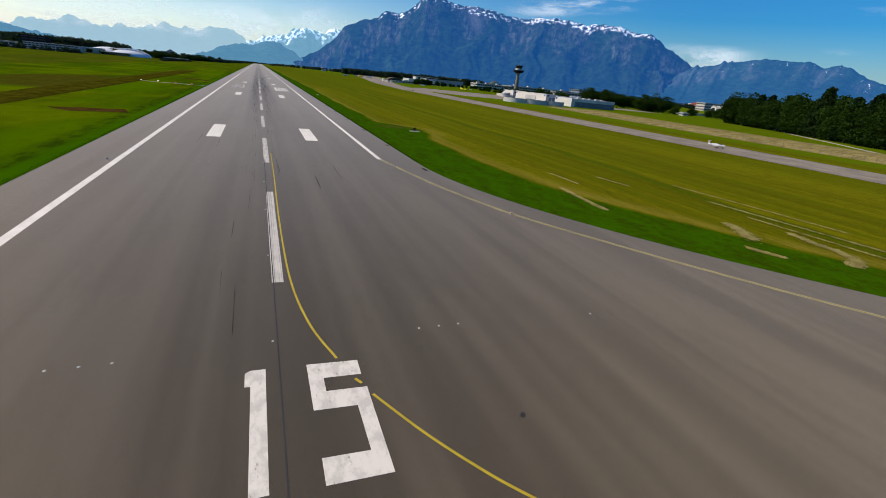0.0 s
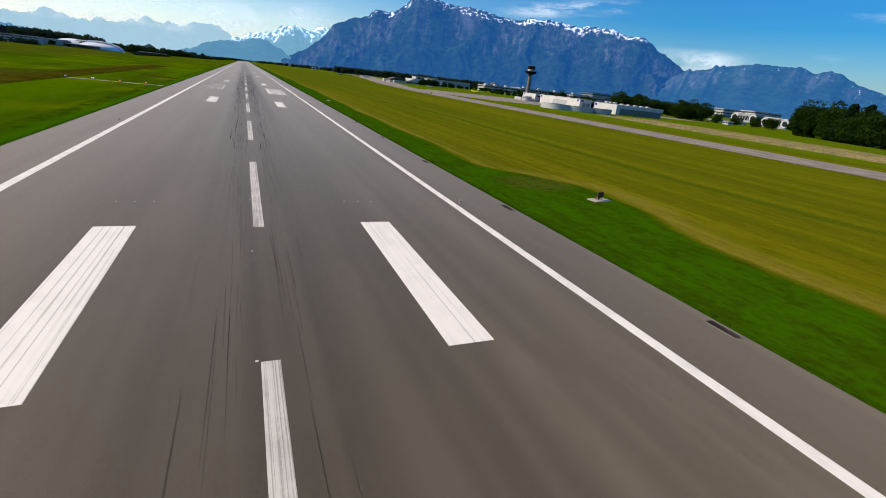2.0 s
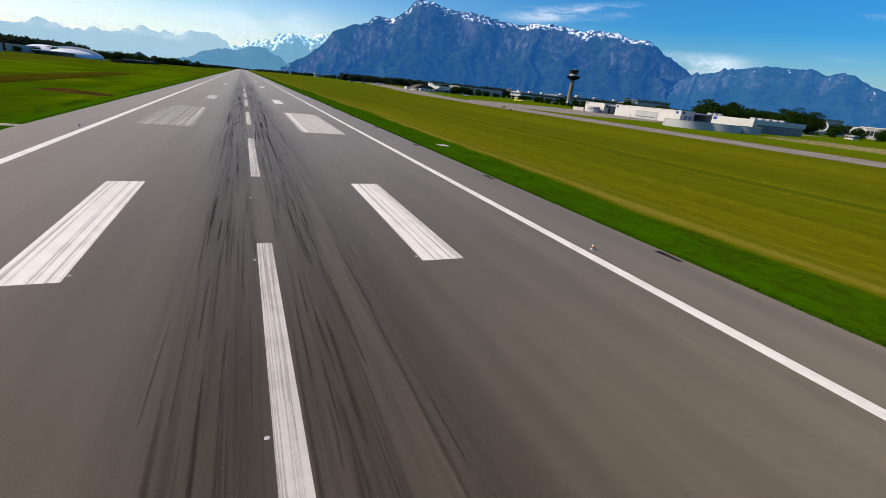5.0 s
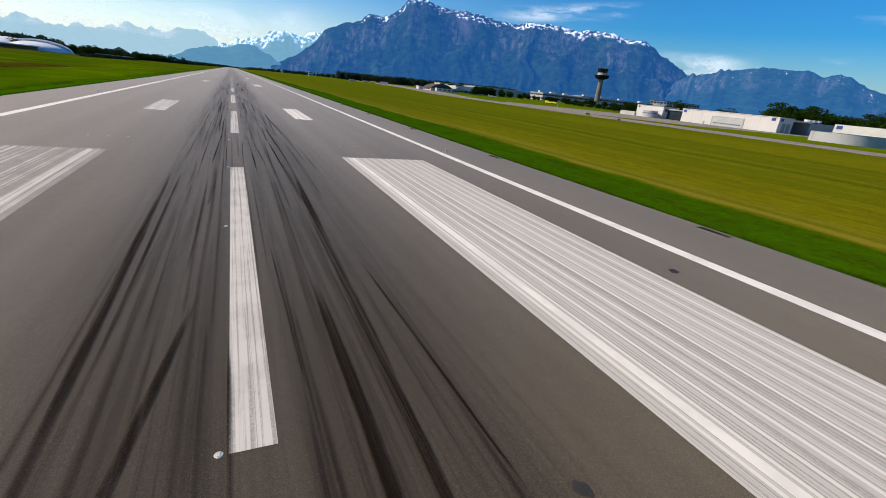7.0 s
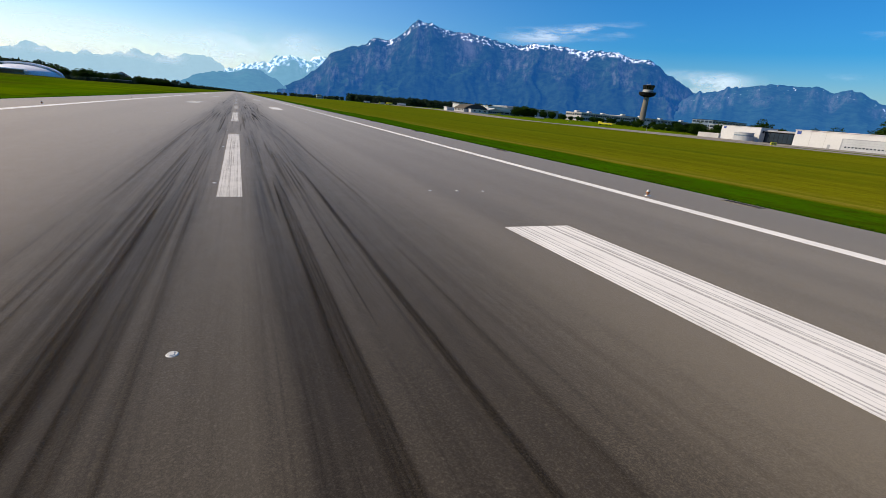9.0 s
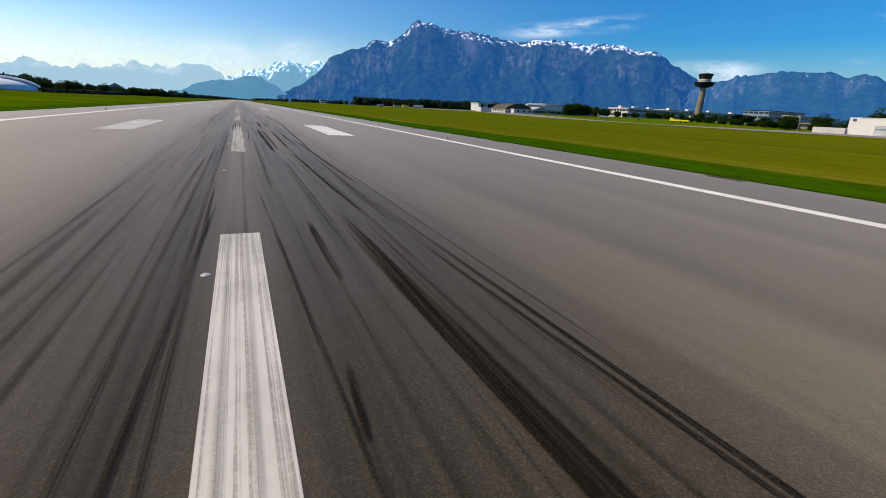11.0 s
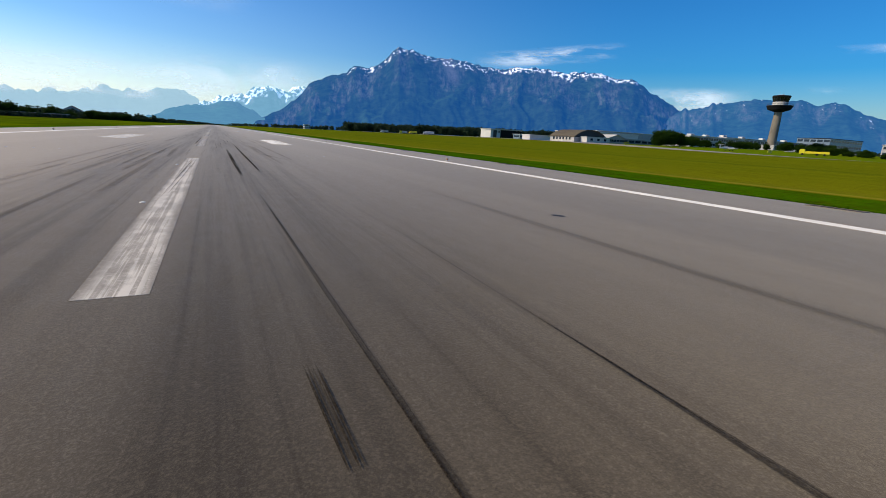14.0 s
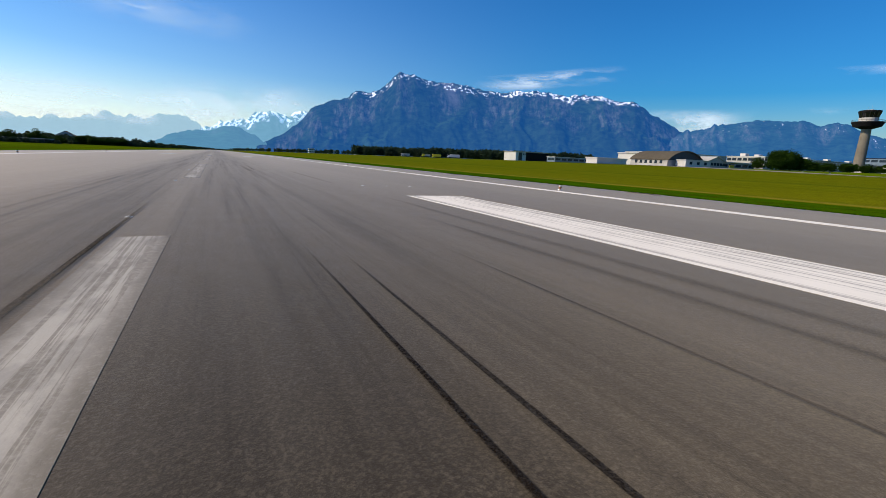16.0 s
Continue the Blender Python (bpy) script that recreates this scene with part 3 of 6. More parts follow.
M_BARK = plain("bark", (0.06, 0.045, 0.03), 0.9, 0, 0.3, 6)
M_LEAF = leaves("broad_leaves", (0.006, 0.019, 0.002), (0.034, 0.076, 0.008))
# woods on the horizon: distance haze mixed into the leaf greens, paler and bluer
M_HAZED_LEAF = leaves("hazed_far_leaves", (0.014, 0.030, 0.020), (0.042, 0.070, 0.040))
M_NEEDLE = leaves("needles", (0.005, 0.017, 0.005), (0.022, 0.048, 0.012))
M_BLADE = leaves("grass_blades", (0.010, 0.044, 0.001), (0.026, 0.085, 0.002), 0.5)
M_STANDING = plain("standing_brown_grass", (0.050, 0.048, 0.004), 0.95, 0, 0.35, 1.6, 1.0)
M_DRY = plain("dry_tall_grass", (0.23, 0.19, 0.075), 0.95, 0, 0.25, 1.5, 0.5)
M_WOOD = plain("grey_fence_post", (0.16, 0.14, 0.11), 0.9, 0, 0.2)
M_LAMP_BODY = plain("orange_lamp_body", (0.50, 0.20, 0.08), 0.5)
M_TYRE = plain("tyre", (0.02, 0.02, 0.02), 0.8)
# third colour: distance haze, emitted by the slopes; after it, its strength
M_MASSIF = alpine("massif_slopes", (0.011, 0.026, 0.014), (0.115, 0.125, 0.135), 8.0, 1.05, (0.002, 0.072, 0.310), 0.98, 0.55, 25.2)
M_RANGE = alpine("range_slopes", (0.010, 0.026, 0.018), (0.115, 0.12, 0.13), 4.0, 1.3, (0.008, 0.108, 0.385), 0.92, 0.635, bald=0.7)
# farther ranges: brighter, paler haze emission over dark slope colours
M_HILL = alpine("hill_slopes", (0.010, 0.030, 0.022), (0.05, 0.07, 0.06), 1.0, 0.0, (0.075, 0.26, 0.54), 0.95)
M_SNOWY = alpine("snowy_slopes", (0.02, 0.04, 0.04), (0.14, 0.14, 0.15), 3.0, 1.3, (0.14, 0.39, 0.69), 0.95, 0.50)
M_PALE = alpine("hazed_far_slopes", (0.02, 0.03, 0.03), (0.06, 0.06, 0.06), 2.0, 0.0, (0.34, 0.61, 0.90), 0.95)
M_PUFF = vapour("cloud_puffs", 0.38, 0.006, (1, 1, 1.6), 0.48)
M_BANK = vapour("cloud_bank", 0.34, 0.0022, (1, 1, 2.5), 0.55)
M_STREAK_THIN = vapour("thin_cloud_streak", 0.38, 0.003, (1, 1, 5), 0.4)
M_STREAK = vapour("cloud_streak", 0.40, 0.0016, (1, 1, 5), 0.75)
M_VEIL = vapour("cloud_veil", 0.36, 0.0012, (1, 1, 2.5), 0.34)
M_WISP = vapour("cloud_wisp", 0.45, 0.0013, (1, 1, 3), 0.22)

# ---- building blocks ----
def mesh_of(name, bm):
    me = bpy.data.meshes.new(name)
    bm.to_mesh(me)
    bm.free()
    return me


def part(name, bm, material, parent=None, label=""):
    me = mesh_of(name, bm) if isinstance(bm, bmesh.types.BMesh) else bm
    if material and not me.materials:
        me.materials.append(material)
    ob = new(name, me)
    ob.parent = parent
    return tagged(ob, label)


def thing(name, at, label, category, group="", kind="", turn=0.0):
    ob = new(name)
    ob.matrix_world = pose(*at, 0, 0, turn)
    return tagged(ob, label, category, group, kind)


def add_box(bm, lo, hi, bevel=0.0):
    size = [b - a for a, b in zip(lo, hi)]
    mid = [(a + b) / 2 for a, b in zip(lo, hi)]
    made = bmesh.ops.create_cube(bm, size=1, matrix=Matrix.Translation(mid) @ Matrix.Diagonal((*size, 1)))
    if bevel:
        edges = list({e for v in made["verts"] for e in v.link_edges})
        bmesh.ops.bevel(bm, geom=edges, offset=bevel, segments=1, affect="EDGES")
    return bm


def box(lo, hi, bevel=0.0):
    return add_box(bmesh.new(), lo, hi, bevel)


def add_tube(bm, r1, r2, z1, z2, at=(0, 0), sides=16):
    bmesh.ops.create_cone(bm, cap_ends=True, segments=sides, radius1=r1, radius2=r2, depth=z2 - z1,
                          matrix=Matrix.Translation((at[0], at[1], (z1 + z2) / 2)))
    return bm


def tube(r1, r2, z1, z2, at=(0, 0), sides=16):
    return add_tube(bmesh.new(), r1, r2, z1, z2, at, sides)


def sheet(bm, points, z):
    """A flat face through points (x, y), at height z."""
    return bm.faces.new([bm.verts.new((x, y, z)) for x, y in points])


def slab(points, z1, z2):
    bm = bmesh.new()
    f = sheet(bm, points, z1)
    if f.normal.z < 0:
        f.normal_flip()
    up = bmesh.ops.extrude_face_region(bm, geom=[f])
    bmesh.ops.translate(bm, verts=[g for g in up["geom"] if isinstance(g, bmesh.types.BMVert)], vec=(0, 0, z2 - z1))
    bmesh.ops.recalc_face_normals(bm, faces=bm.faces)
    return bm


def ribbon(points, widths, z):
    """A flat strip along points (x, y)."""
    bm = bmesh.new()
    add_ribbon(bm, points, widths, z)
    return bm


def add_ribbon(bm, points, widths, z):
    rows = []
    for i, (x, y) in enumerate(points):
        a, b = points[max(i - 1, 0)], points[min(i + 1, len(points) - 1)]
        dx, dy = b[0] - a[0], b[1] - a[1]
        d = math.hypot(dx, dy) or 1.0
        w = (widths[i] if isinstance(widths, (list, tuple)) else widths) / 2
        rows.append((bm.verts.new((x + dy / d * w, y - dx / d * w, z)), bm.verts.new((x - dy / d * w, y + dx / d * w, z))))
    for (a, b), (c, d) in zip(rows, rows[1:]):
        bm.faces.new((a, c, d, b))


def smoothstep(a, b, v):
    t = min(1.0, max(0.0, (v - a) / (b - a)))
    return t * t * (3 - 2 * t)


def edge_right(y):
    """Where the tarmac ends on the apron side; before 70 m it opens into the exit."""
    u = max(0.0, 70 - y)
    return 23.3 + (0.0083 * u * u if u < 53 else 0.0083 * 53 * 53 + 0.92 * (u - 53))


def rise(x, y=200.0):
    """Height of the land across the field: the apron side lies a little higher than the runway."""
    start = max(28.0, min(116.0, edge_right(y) + 3.0))
    swell = smoothstep(555, 690, y) * max(0.0, min(4.5, 0.0125 * (x - 112) + 0.9 * smoothstep(80, 112, x)))
    return 1.8 * smoothstep(start, max(112.0, start + 8.0), x) + swell


G = 1.8
CUTS_X = [112, 118] + [130 + 20 * i for i in range(16)] + [450, 480, 500]
CUTS_Y = [540 + 15 * i for i in range(13)]


def drape(points, over):
    """A sheet with the given outline, laid on the land."""
    bm = bmesh.new()
    f = sheet(bm, points, 0.0)
    for co, no, cuts in (((1, 0, 0), (1, 0, 0), CUTS_X), ((0, 1, 0), (0, 1, 0), CUTS_Y)):
        for c in cuts:
            bmesh.ops.bisect_plane(bm, geom=bm.verts[:] + bm.edges[:] + bm.faces[:], plane_co=(co[0] * c, co[1] * c, 0), plane_no=no)
    bmesh.ops.triangulate(bm, faces=bm.faces[:])
    bm.normal_update()
    for f in bm.faces:
        if f.normal.z < 0:
            f.normal_flip()
    for v in bm.verts:
        v.co.z = max(G, rise(v.co.x, v.co.y)) + over
    return bm

# ---- land ----
def land():
    bm = bmesh.new()
    xs = [-4900, -3000, -1500, -800, -400, -200, -100, -60, -40, -30, -25] + [x for x in range(-20, 25, 20)] + [24, 26, 28, 31, 34, 38, 43, 48, 54, 60, 67, 74, 82, 90, 98, 105] + CUTS_X + [900, 1800, 3200, 4900]
    ys = [-900, -300, -100, -60] + [y for y in range(-50, 80, 6)] + [100, 200, 300, 400, 500] + CUTS_Y + [800, 900, 1300, 2000, 3000, 4000, 4950]
    grid = [[bm.verts.new((x, y, rise(x, y) - 0.02)) for x in xs] for y in ys]
    for a, b in zip(grid, grid[1:]):
        for i in range(len(xs) - 1):
            bm.faces.new((a[i], a[i + 1], b[i + 1], b[i]))
    for f in bm.faces:
        f.smooth = True
    ob = part("ground", bm, M_GRASS)
    return tagged(ob, "mown hay field and lush green verge beside the runway", "ground", kind="structure")


def runway():
    right = [(edge_right(y), y) for y in range(72, -45, -3)]
    points = [(-23.4, 4900), (-23.4, -300), (118, -300), (118, -60)] + [p for p in reversed(right) if p[0] < 118] + [(23.3, 4900)]
    ob = part("runway", slab(points, -0.3, 0.012), M_TARMAC)
    return tagged(ob, "grey asphalt runway streaked with black tyre rubber", "runway", kind="structure")


land()
runway()
taxi = part("taxiway", drape([(119, -400), (143, -400), (143, 290), (150, 420), (175, 640), (420, 1900), (330, 1900), (140, 640), (121, 420), (119, 290)], 0.035), M_TAXI)
tagged(taxi, "pale grey asphalt taxiway beyond the hay field", "taxiway", kind="structure")
apron = part("apron", drape([(180, 398), (420, 398), (420, 545), (300, 560), (185, 560), (160, 520), (150, 440)], 0.02), M_TAXI)
tagged(apron, "pale grey apron in front of the hangars", "apron", kind="structure")
track = part("field_track", slab([(-23.4, 250.0), (-23.4, 251.8), (-58, 253.2), (-58, 251.4)], -0.2, 0.012), M_CONCRETE)
tagged(track, "narrow concrete track across the meadow to the approach lights", "path", kind="structure")

track = part("gravel_track", ribbon([(400, 262), (330, 202), (281, 149), (240, 108), (205, 66), (190, 20)], 3.4, G + 0.02), M_CONCRETE)
tagged(track, "pale gravel track between the field and the wood", "path", kind="structure")


# ---- markings ----
def marking(name, bm, material, label, group):
    return tagged(part(name, bm, material), label, "runway marking", group, "structure")


Z1, Z2, Z3 = 0.016, 0.022, 0.028
PITCH, DASH, FIRST = 39.575, 23.25, 27.8
for k in range(44):
    y = FIRST + PITCH * k
    worn = M_WHITE_WORN if k < 10 else M_WHITE_GREY if k < 12 else M_WHITE_TIRED if k < 13 else M_WHITE_GHOST
    marking("centreline_stripe", slab([(-0.36, y), (0.36, y), (0.36, y + DASH), (-0.36, y + DASH)], 0.0, Z1), worn,
            "white painted centreline stripe worn by tyres", "centreline stripes")
for side in (-1, 1):
    lo, hi = sorted((side * 17.06, side * 17.78))
    y0 = 72.5 if side > 0 else -250
    marking("edge_line", slab([(lo, y0), (hi, y0), (hi, 4800), (lo, 4800)], 0.0, Z1), M_WHITE_LINE,
            "bright white painted runway side line", "edge lines")
    for y, worn in ((90.0, M_WHITE_FRESH), (205.8, M_WHITE_BAR), (322.7, M_WHITE_BAR), (438.9, M_WHITE_BAR), (555.4, M_WHITE_BAR), (672, M_WHITE_WORN), (788, M_WHITE_WORN)):
        lo, hi = sorted((side * 7.32, side * 9.62))
        marking("touchdown_bar", slab([(lo, y), (hi, y), (hi, y + 17.6), (lo, y + 17.6)], 0.0, Z1), worn if side > 0 or y < 300 else M_WHITE_WORN,
                "white painted touchdown bar with lengthwise wear", "touchdown bars")
    lo, hi = sorted((side * 7.3, side * 13.95))
    marking("aiming_block", slab([(lo, 258.6), (hi, 258.6), (hi, 293.5), (lo, 293.5)], 0.0, Z1), M_WHITE_OLD if side > 0 else M_WHITE_FAINT,
            "broad white aiming block, paint scrubbed into fine stripes", "aiming blocks")
    lo, hi = sorted((side * 7.95, side * 8.25))
    marking("fresh_strip", slab([(lo, 258.8), (hi, 258.8), (hi, 293.3), (lo, 293.3)], Z1 + 0.003, Z2), M_WHITE_LINE if side > 0 else M_WHITE_WORN,
            "brighter white strip painted along the aiming block", "aiming blocks")


def number_one():
    return slab([(-1.50, 11.65), (-0.86, 11.65), (-0.87, 18.58), (-1.50, 18.6), (-1.74, 18.42), (-1.74, 17.45), (-1.50, 17.43)], 0.0, Z1)


def number_five():
    return slab([(0.93, 11.5), (3.32, 11.42), (3.34, 16.28), (1.57, 16.38), (1.57, 17.32), (3.27, 17.23), (3.29, 18.34), (0.92, 18.5),
                 (0.92, 15.28), (2.71, 15.17), (2.72, 12.63), (0.94, 12.72)], 0.0, Z1)


marking("runway_number", number_one(), M_WHITE_NUMBER, "white painted digit 1, patchy and grey", "runway number 15")
marking("runway_number", number_five(), M_WHITE_NUMBER, "white painted digit 5, patchy and grey", "runway number 15")


def bend(points, steps):
    """A smooth line through points."""
    out = []
    for i in range(len(points) - 1):
        p0, p1, p2, p3 = (Vector(points[max(0, min(len(points) - 1, j))]) for j in (i - 1, i, i + 1, i + 2))
        for s in range(steps):
            t = s / steps
            out.append(tuple(0.5 * (2 * p1 + (p2 - p0) * t + (2 * p0 - 5 * p1 + 4 * p2 - p3) * t * t + (3 * p1 - p0 - 3 * p2 + p3) * t ** 3)))
    return out + [tuple(points[-1])]


lead = bend([(0.72, 75), (0.70, 58), (0.60, 42), (0.74, 29), (1.37, 22.5), (2.36, 18.7)], 6)
marking("yellow_lead_line", ribbon(lead, 0.13, Z2), M_YELLOW, "yellow painted line curving off the centreline", "yellow lines")
marking("yellow_lead_line", ribbon([(2.93, 16.95), (3.16, 16.55)], 0.14, Z2), M_YELLOW, "short yellow dash between the digit's arms", "yellow lines")
marking("yellow_lead_line", ribbon(bend([(3.48, 15.7), (4.92, 12.95), (6.34, 10.7), (7.6, 9.05), (10.5, 5.7), (16, 0), (30, -13), (60, -40)], 6), 0.13, Z2), M_YELLOW,
        "yellow painted line curving off towards the exit", "yellow lines")
for off in (0.0, 0.38):
    side = bend([(17.42 + off, 72.4), (18.35 + off, 66.7), (19.45 + off, 61), (21.05 + off, 53.3), (24.75 + off, 41.8), (30.75 + off, 30.6), (35.75 + off, 22.6), (41.3 + off, 14.7), (52 + off, 1), (75 + off, -27)], 5)
    marking("yellow_edge_line", ribbon(side, 0.11, Z2), M_YELLOW_PALE, "faded double yellow painted side line of the exit", "yellow lines")


# ---- tyre marks ----
def skid(x, y, long, drift, bow, width, z):
    """One tyre's trace: a thin strip that narrows to both ends."""
    bm = bmesh.new()
    n = 7
    pts = [(x + drift * i / n + bow * math.sin(math.pi * i / n), y + long * i / n) for i in range(n + 1)]
    ws = [width * (0.45 + 0.55 * min(1.0, 4 * i / n, 3 * (n - i) / n)) for i in range(n + 1)]
    add_ribbon(bm, pts, ws, z)
    bm.verts.index_update()
    uv = bm.loops.layers.uv.new("mark")
    for f in bm.faces:
        for c in f.loops:
            c[uv].uv = (c.vert.index % 2, c.vert.index // 2 / n)
    return bm


def tyre_mark(x, y, long, drift, width, z, bow=0.0, material=None, label="long black tyre skid mark on the asphalt"):
    bm = skid(x, y, long, drift, bow, 0.8 * width, z)
    tagged(part("tyre_mark", bm, material or M_RUBBER), label, "tyre mark", "tyre marks", "structure")


rng = random.Random(4)
for k in range(240):
    y = 130 + 290 * rng.random()
    if rng.random() > 0.25 + 0.75 * smoothstep(130, 220, y):
        continue
    x = rng.choice((-1, 1)) * abs(rng.gauss(1.9, 1.0)) + rng.gauss(0, 0.15)
    tyre_mark(x, y, rng.uniform(3, 14) if y < 225 else rng.uniform(7, 34), rng.gauss(0, 0.08), rng.uniform(0.10, 0.32), 0.0245 + 0.00002 * k, rng.gauss(0, 0.03), M_RUBBER_THIN, "faint black rubber streak on the asphalt")
for k in range(80):
    tyre_mark(rng.choice((-1, 1)) * abs(rng.gauss(1.4, 0.6)) - 0.15, rng.uniform(56, 140), rng.uniform(3, 12), rng.gauss(0, 0.05), rng.uniform(0.05, 0.11), 0.0285 + 0.00001 * k, 0.0, M_RUBBER_MID, "thin black tyre scuff on the asphalt")
for k in range(110):
    y = 132 + 110 * rng.random() ** 0.7
    tyre_mark(rng.choice((-1, 1)) * abs(rng.gauss(1.5, 0.55)) + 0.05, y, rng.uniform(2.5, 10), rng.gauss(0, 0.06), rng.uniform(0.07, 0.18), 0.0295 + 0.00001 * k, 0.0, M_RUBBER_MID, "short black landing scuff on the asphalt")
for k in range(26):
    tyre_mark(rng.choice((-1.3, -2.8, 1.2, 2.2, 3.1, 4.0)) + rng.gauss(0, 0.4), rng.uniform(190, 390), rng.uniform(14, 34), rng.gauss(0, 0.15), rng.uniform(0.20, 0.42), 0.031 + 0.00002 * k, rng.gauss(0, 0.05), M_RUBBER_THIN)
for k in range(46):
    tyre_mark(rng.choice((-2.0, -3.2, -4.4, 3.4, 5.0, 6.2)) + rng.gauss(0, 0.5), rng.uniform(420, 600), rng.uniform(10, 30), rng.gauss(0, 0.12), rng.uniform(0.25, 0.6), 0.032 + 0.00002 * k, 0.0, M_RUBBER_FAINT, "faint broad rubber smear on the asphalt")
# the marks that stand out: (x at the near end, y, length, drift, width)
for x, y, long, drift, width in ((1.99, 515.5, 23.5, -0.05, 0.27), (2.80, 517, 35, 0.05, 0.21), (1.26, 537.9, 16, -0.12, 0.07), (1.6, 538.3, 16, 0.09, 0.06), (2.21, 489, 23, -0.02, 0.09), (3.86, 487, 19, 0.45, 0.05),
                                 (-0.56, 545, 27, 0.1, 0.13), (-3.61, 520.6, 25.4, -0.12, 0.07), (-0.21, 509.8, 15.6, 0.26, 0.05), (-0.10, 510.5, 13.6, 0.30, 0.04),
                                 (2.19, 546, 19, -0.06, 0.08), (2.47, 551, 13, 0.1, 0.075), (4.17, 552, 12, -0.01, 0.06)):
    tyre_mark(x, y, long, drift, width, 0.0345)
for dx in (-0.045, -0.015, 0.02, 0.05):
    tyre_mark(1.73 + dx, 499.1, 1.45, -0.04, 0.03, 0.0345)
for x, y, long, drift, width in ((-0.28, 476, 21, -0.2, 0.20), (0.09, 476, 22, -0.15, 0.26), (0.74, 479, 11.5, -0.1, 0.07), (1.02, 485, 8, -0.07, 0.07), (4.85, 470, 27, -0.2, 0.10), (3.52, 487, 15, 0.75, 0.09), (-2.23, 484, 14, -0.05, 0.06),
                                 (1.74, 423, 23, -0.12, 0.44), (2.03, 424, 20, -0.04, 0.22), (2.62, 425, 20, 0.14, 0.20), (3.36, 427, 12, -0.1, 0.24), (3.74, 423, 42, 1.25, 0.21), (0.64, 430, 12, 0.22, 0.08), (2.55, 395, 15, -0.35, 0.36), (3.7, 396, 11, -0.45, 0.13), (-1.0, 398, 13, 0.48, 0.12), (3.75, 412, 24, -0.1, 0.16), (4.46, 454, 41, 0.1, 0.06), (-0.46, 440, 21.5, 0.12, 0.09), (0.17, 447, 14.5, -0.1, 0.09),
                                 (-0.21, 441, 20.5, 0, 0.07), (0.46, 444, 11, -0.06, 0.05), (1.05, 446, 8, 0, 0.07), (-3.15, 452, 23, -0.1, 0.08), (-2.71, 450, 17, -0.28, 0.08),
                                 (2.85, 408, 16, -0.3, 0.16), (0.89, 399, 14, -0.4, 0.10), (1.41, 404, 4.2, 0, 0.22), (2.55, 388, 21, -0.5, 0.2), (3.96, 385, 27, -0.5, 0.15),
                                 (-1.22, 391, 14, 0, 0.11), (-0.69, 398, 17, 0, 0.10), (0.9, 400.5, 1.4, 0.1, 0.12), (4.12, 304, 26, -0.42, 0.24), (3.4, 304, 26, 0.62, 0.2), (3.12, 290, 22, -0.3, 0.09), (2.64, 288, 12, -0.2, 0.1),
                                 (1.05, 288, 16, -0.14, 0.12), (-1.39, 289, 16, 0.4, 0.15), (-0.27, 286, 18, 0, 0.06), (-0.61, 287, 14, 0, 0.06), (0.38, 290, 12, 0.13, 0.07), (1.66, 289, 12, -0.4, 0.1), (4.64, 288, 11, -0.06, 0.07), (-3.27, 301, 4, 0.1, 0.06)):
    tyre_mark(x, y, long, drift, width, 0.0355)
for x, y, long, drift, width in ((-10.36, 82.6, 11.3, 0.1, 0.10), (-7.14, 78.2, 10.4, -0.07, 0.10), (9.0, 63, 3, 0, 0.07), (2.03, 70.3, 5, 0.15, 0.07), (1.5, 60, 12, -0.2, 0.09),
                                 (5.63, 52.4, 8.2, 0.1, 0.16), (8.86, 56.2, 10.3, 0.07, 0.14), (-3.3, 26.4, 4.2, -0.1, 0.06), (-2.4, 21.5, 6.7, -0.1, 0.07), (-3.1, 36, 6, 0.0, 0.06), (-2.0, 44, 9, 0.1, 0.06)):
    tyre_mark(x, y, long, drift, width, 0.0365)
for x, y, long, drift, width in ((-2.74, 146, 7, 0.05, 0.10), (-2.18, 151, 34, 0.35, 0.16), (-2.0, 138, 10, -0.3, 0.14), (1.04, 138, 5.5, 0.2, 0.12), (1.86, 138.5, 5, 0.15, 0.07), (-0.41, 142, 5, -0.25, 0.07), (1.93, 147, 23, 0.0, 0.12),
                                 (-2.9, 262, 26, -0.35, 0.34), (-2.3, 262, 9, 1.2, 0.26), (-0.78, 262, 8, -0.06, 0.12), (-0.34, 262, 7, -0.04, 0.10), (0.97, 266.5, 8, -0.1, 0.08), (-2.69, 268, 19, -0.04, 0.14), (1.83, 261, 11, 0.0, 0.40), (2.5, 261, 27, 0.55, 0.44), (3.78, 263, 10, -0.25, 0.12),
                                 (2.13, 448, 13, 0.02, 0.34), (2.86, 448, 11, -0.05, 0.32), (4.4, 462, 26, 0.3, 0.18), (4.45, 455, 24, 0.85, 0.09), (-2.9, 462, 24, -1.0, 0.07)):
    tyre_mark(x, y, long, drift, width, 0.0375)
for x, y, long, drift, width in ((6.5, 448, 8, -1.0, 0.22), (-1.7, 488, 11, 0.0, 0.16), (-0.96, 484, 9, 0.0, 0.14), (2.7, 481, 11, -0.3, 0.40), (4.3, 480, 9, -1.1, 0.45), (-1.5, 537, 14, 0.15, 0.10), (-1.18, 537, 17, -0.2, 0.10), (-0.45, 528, 9, -0.1, 0.24), (4.9, 527, 6, -1.0, 0.35), (0.33, 529, 8, 0.15, 0.18)):
    tyre_mark(x, y, long, drift, width, 0.0385, 0.0, M_RUBBER_FAINT, "faint broad rubber smear on the asphalt")
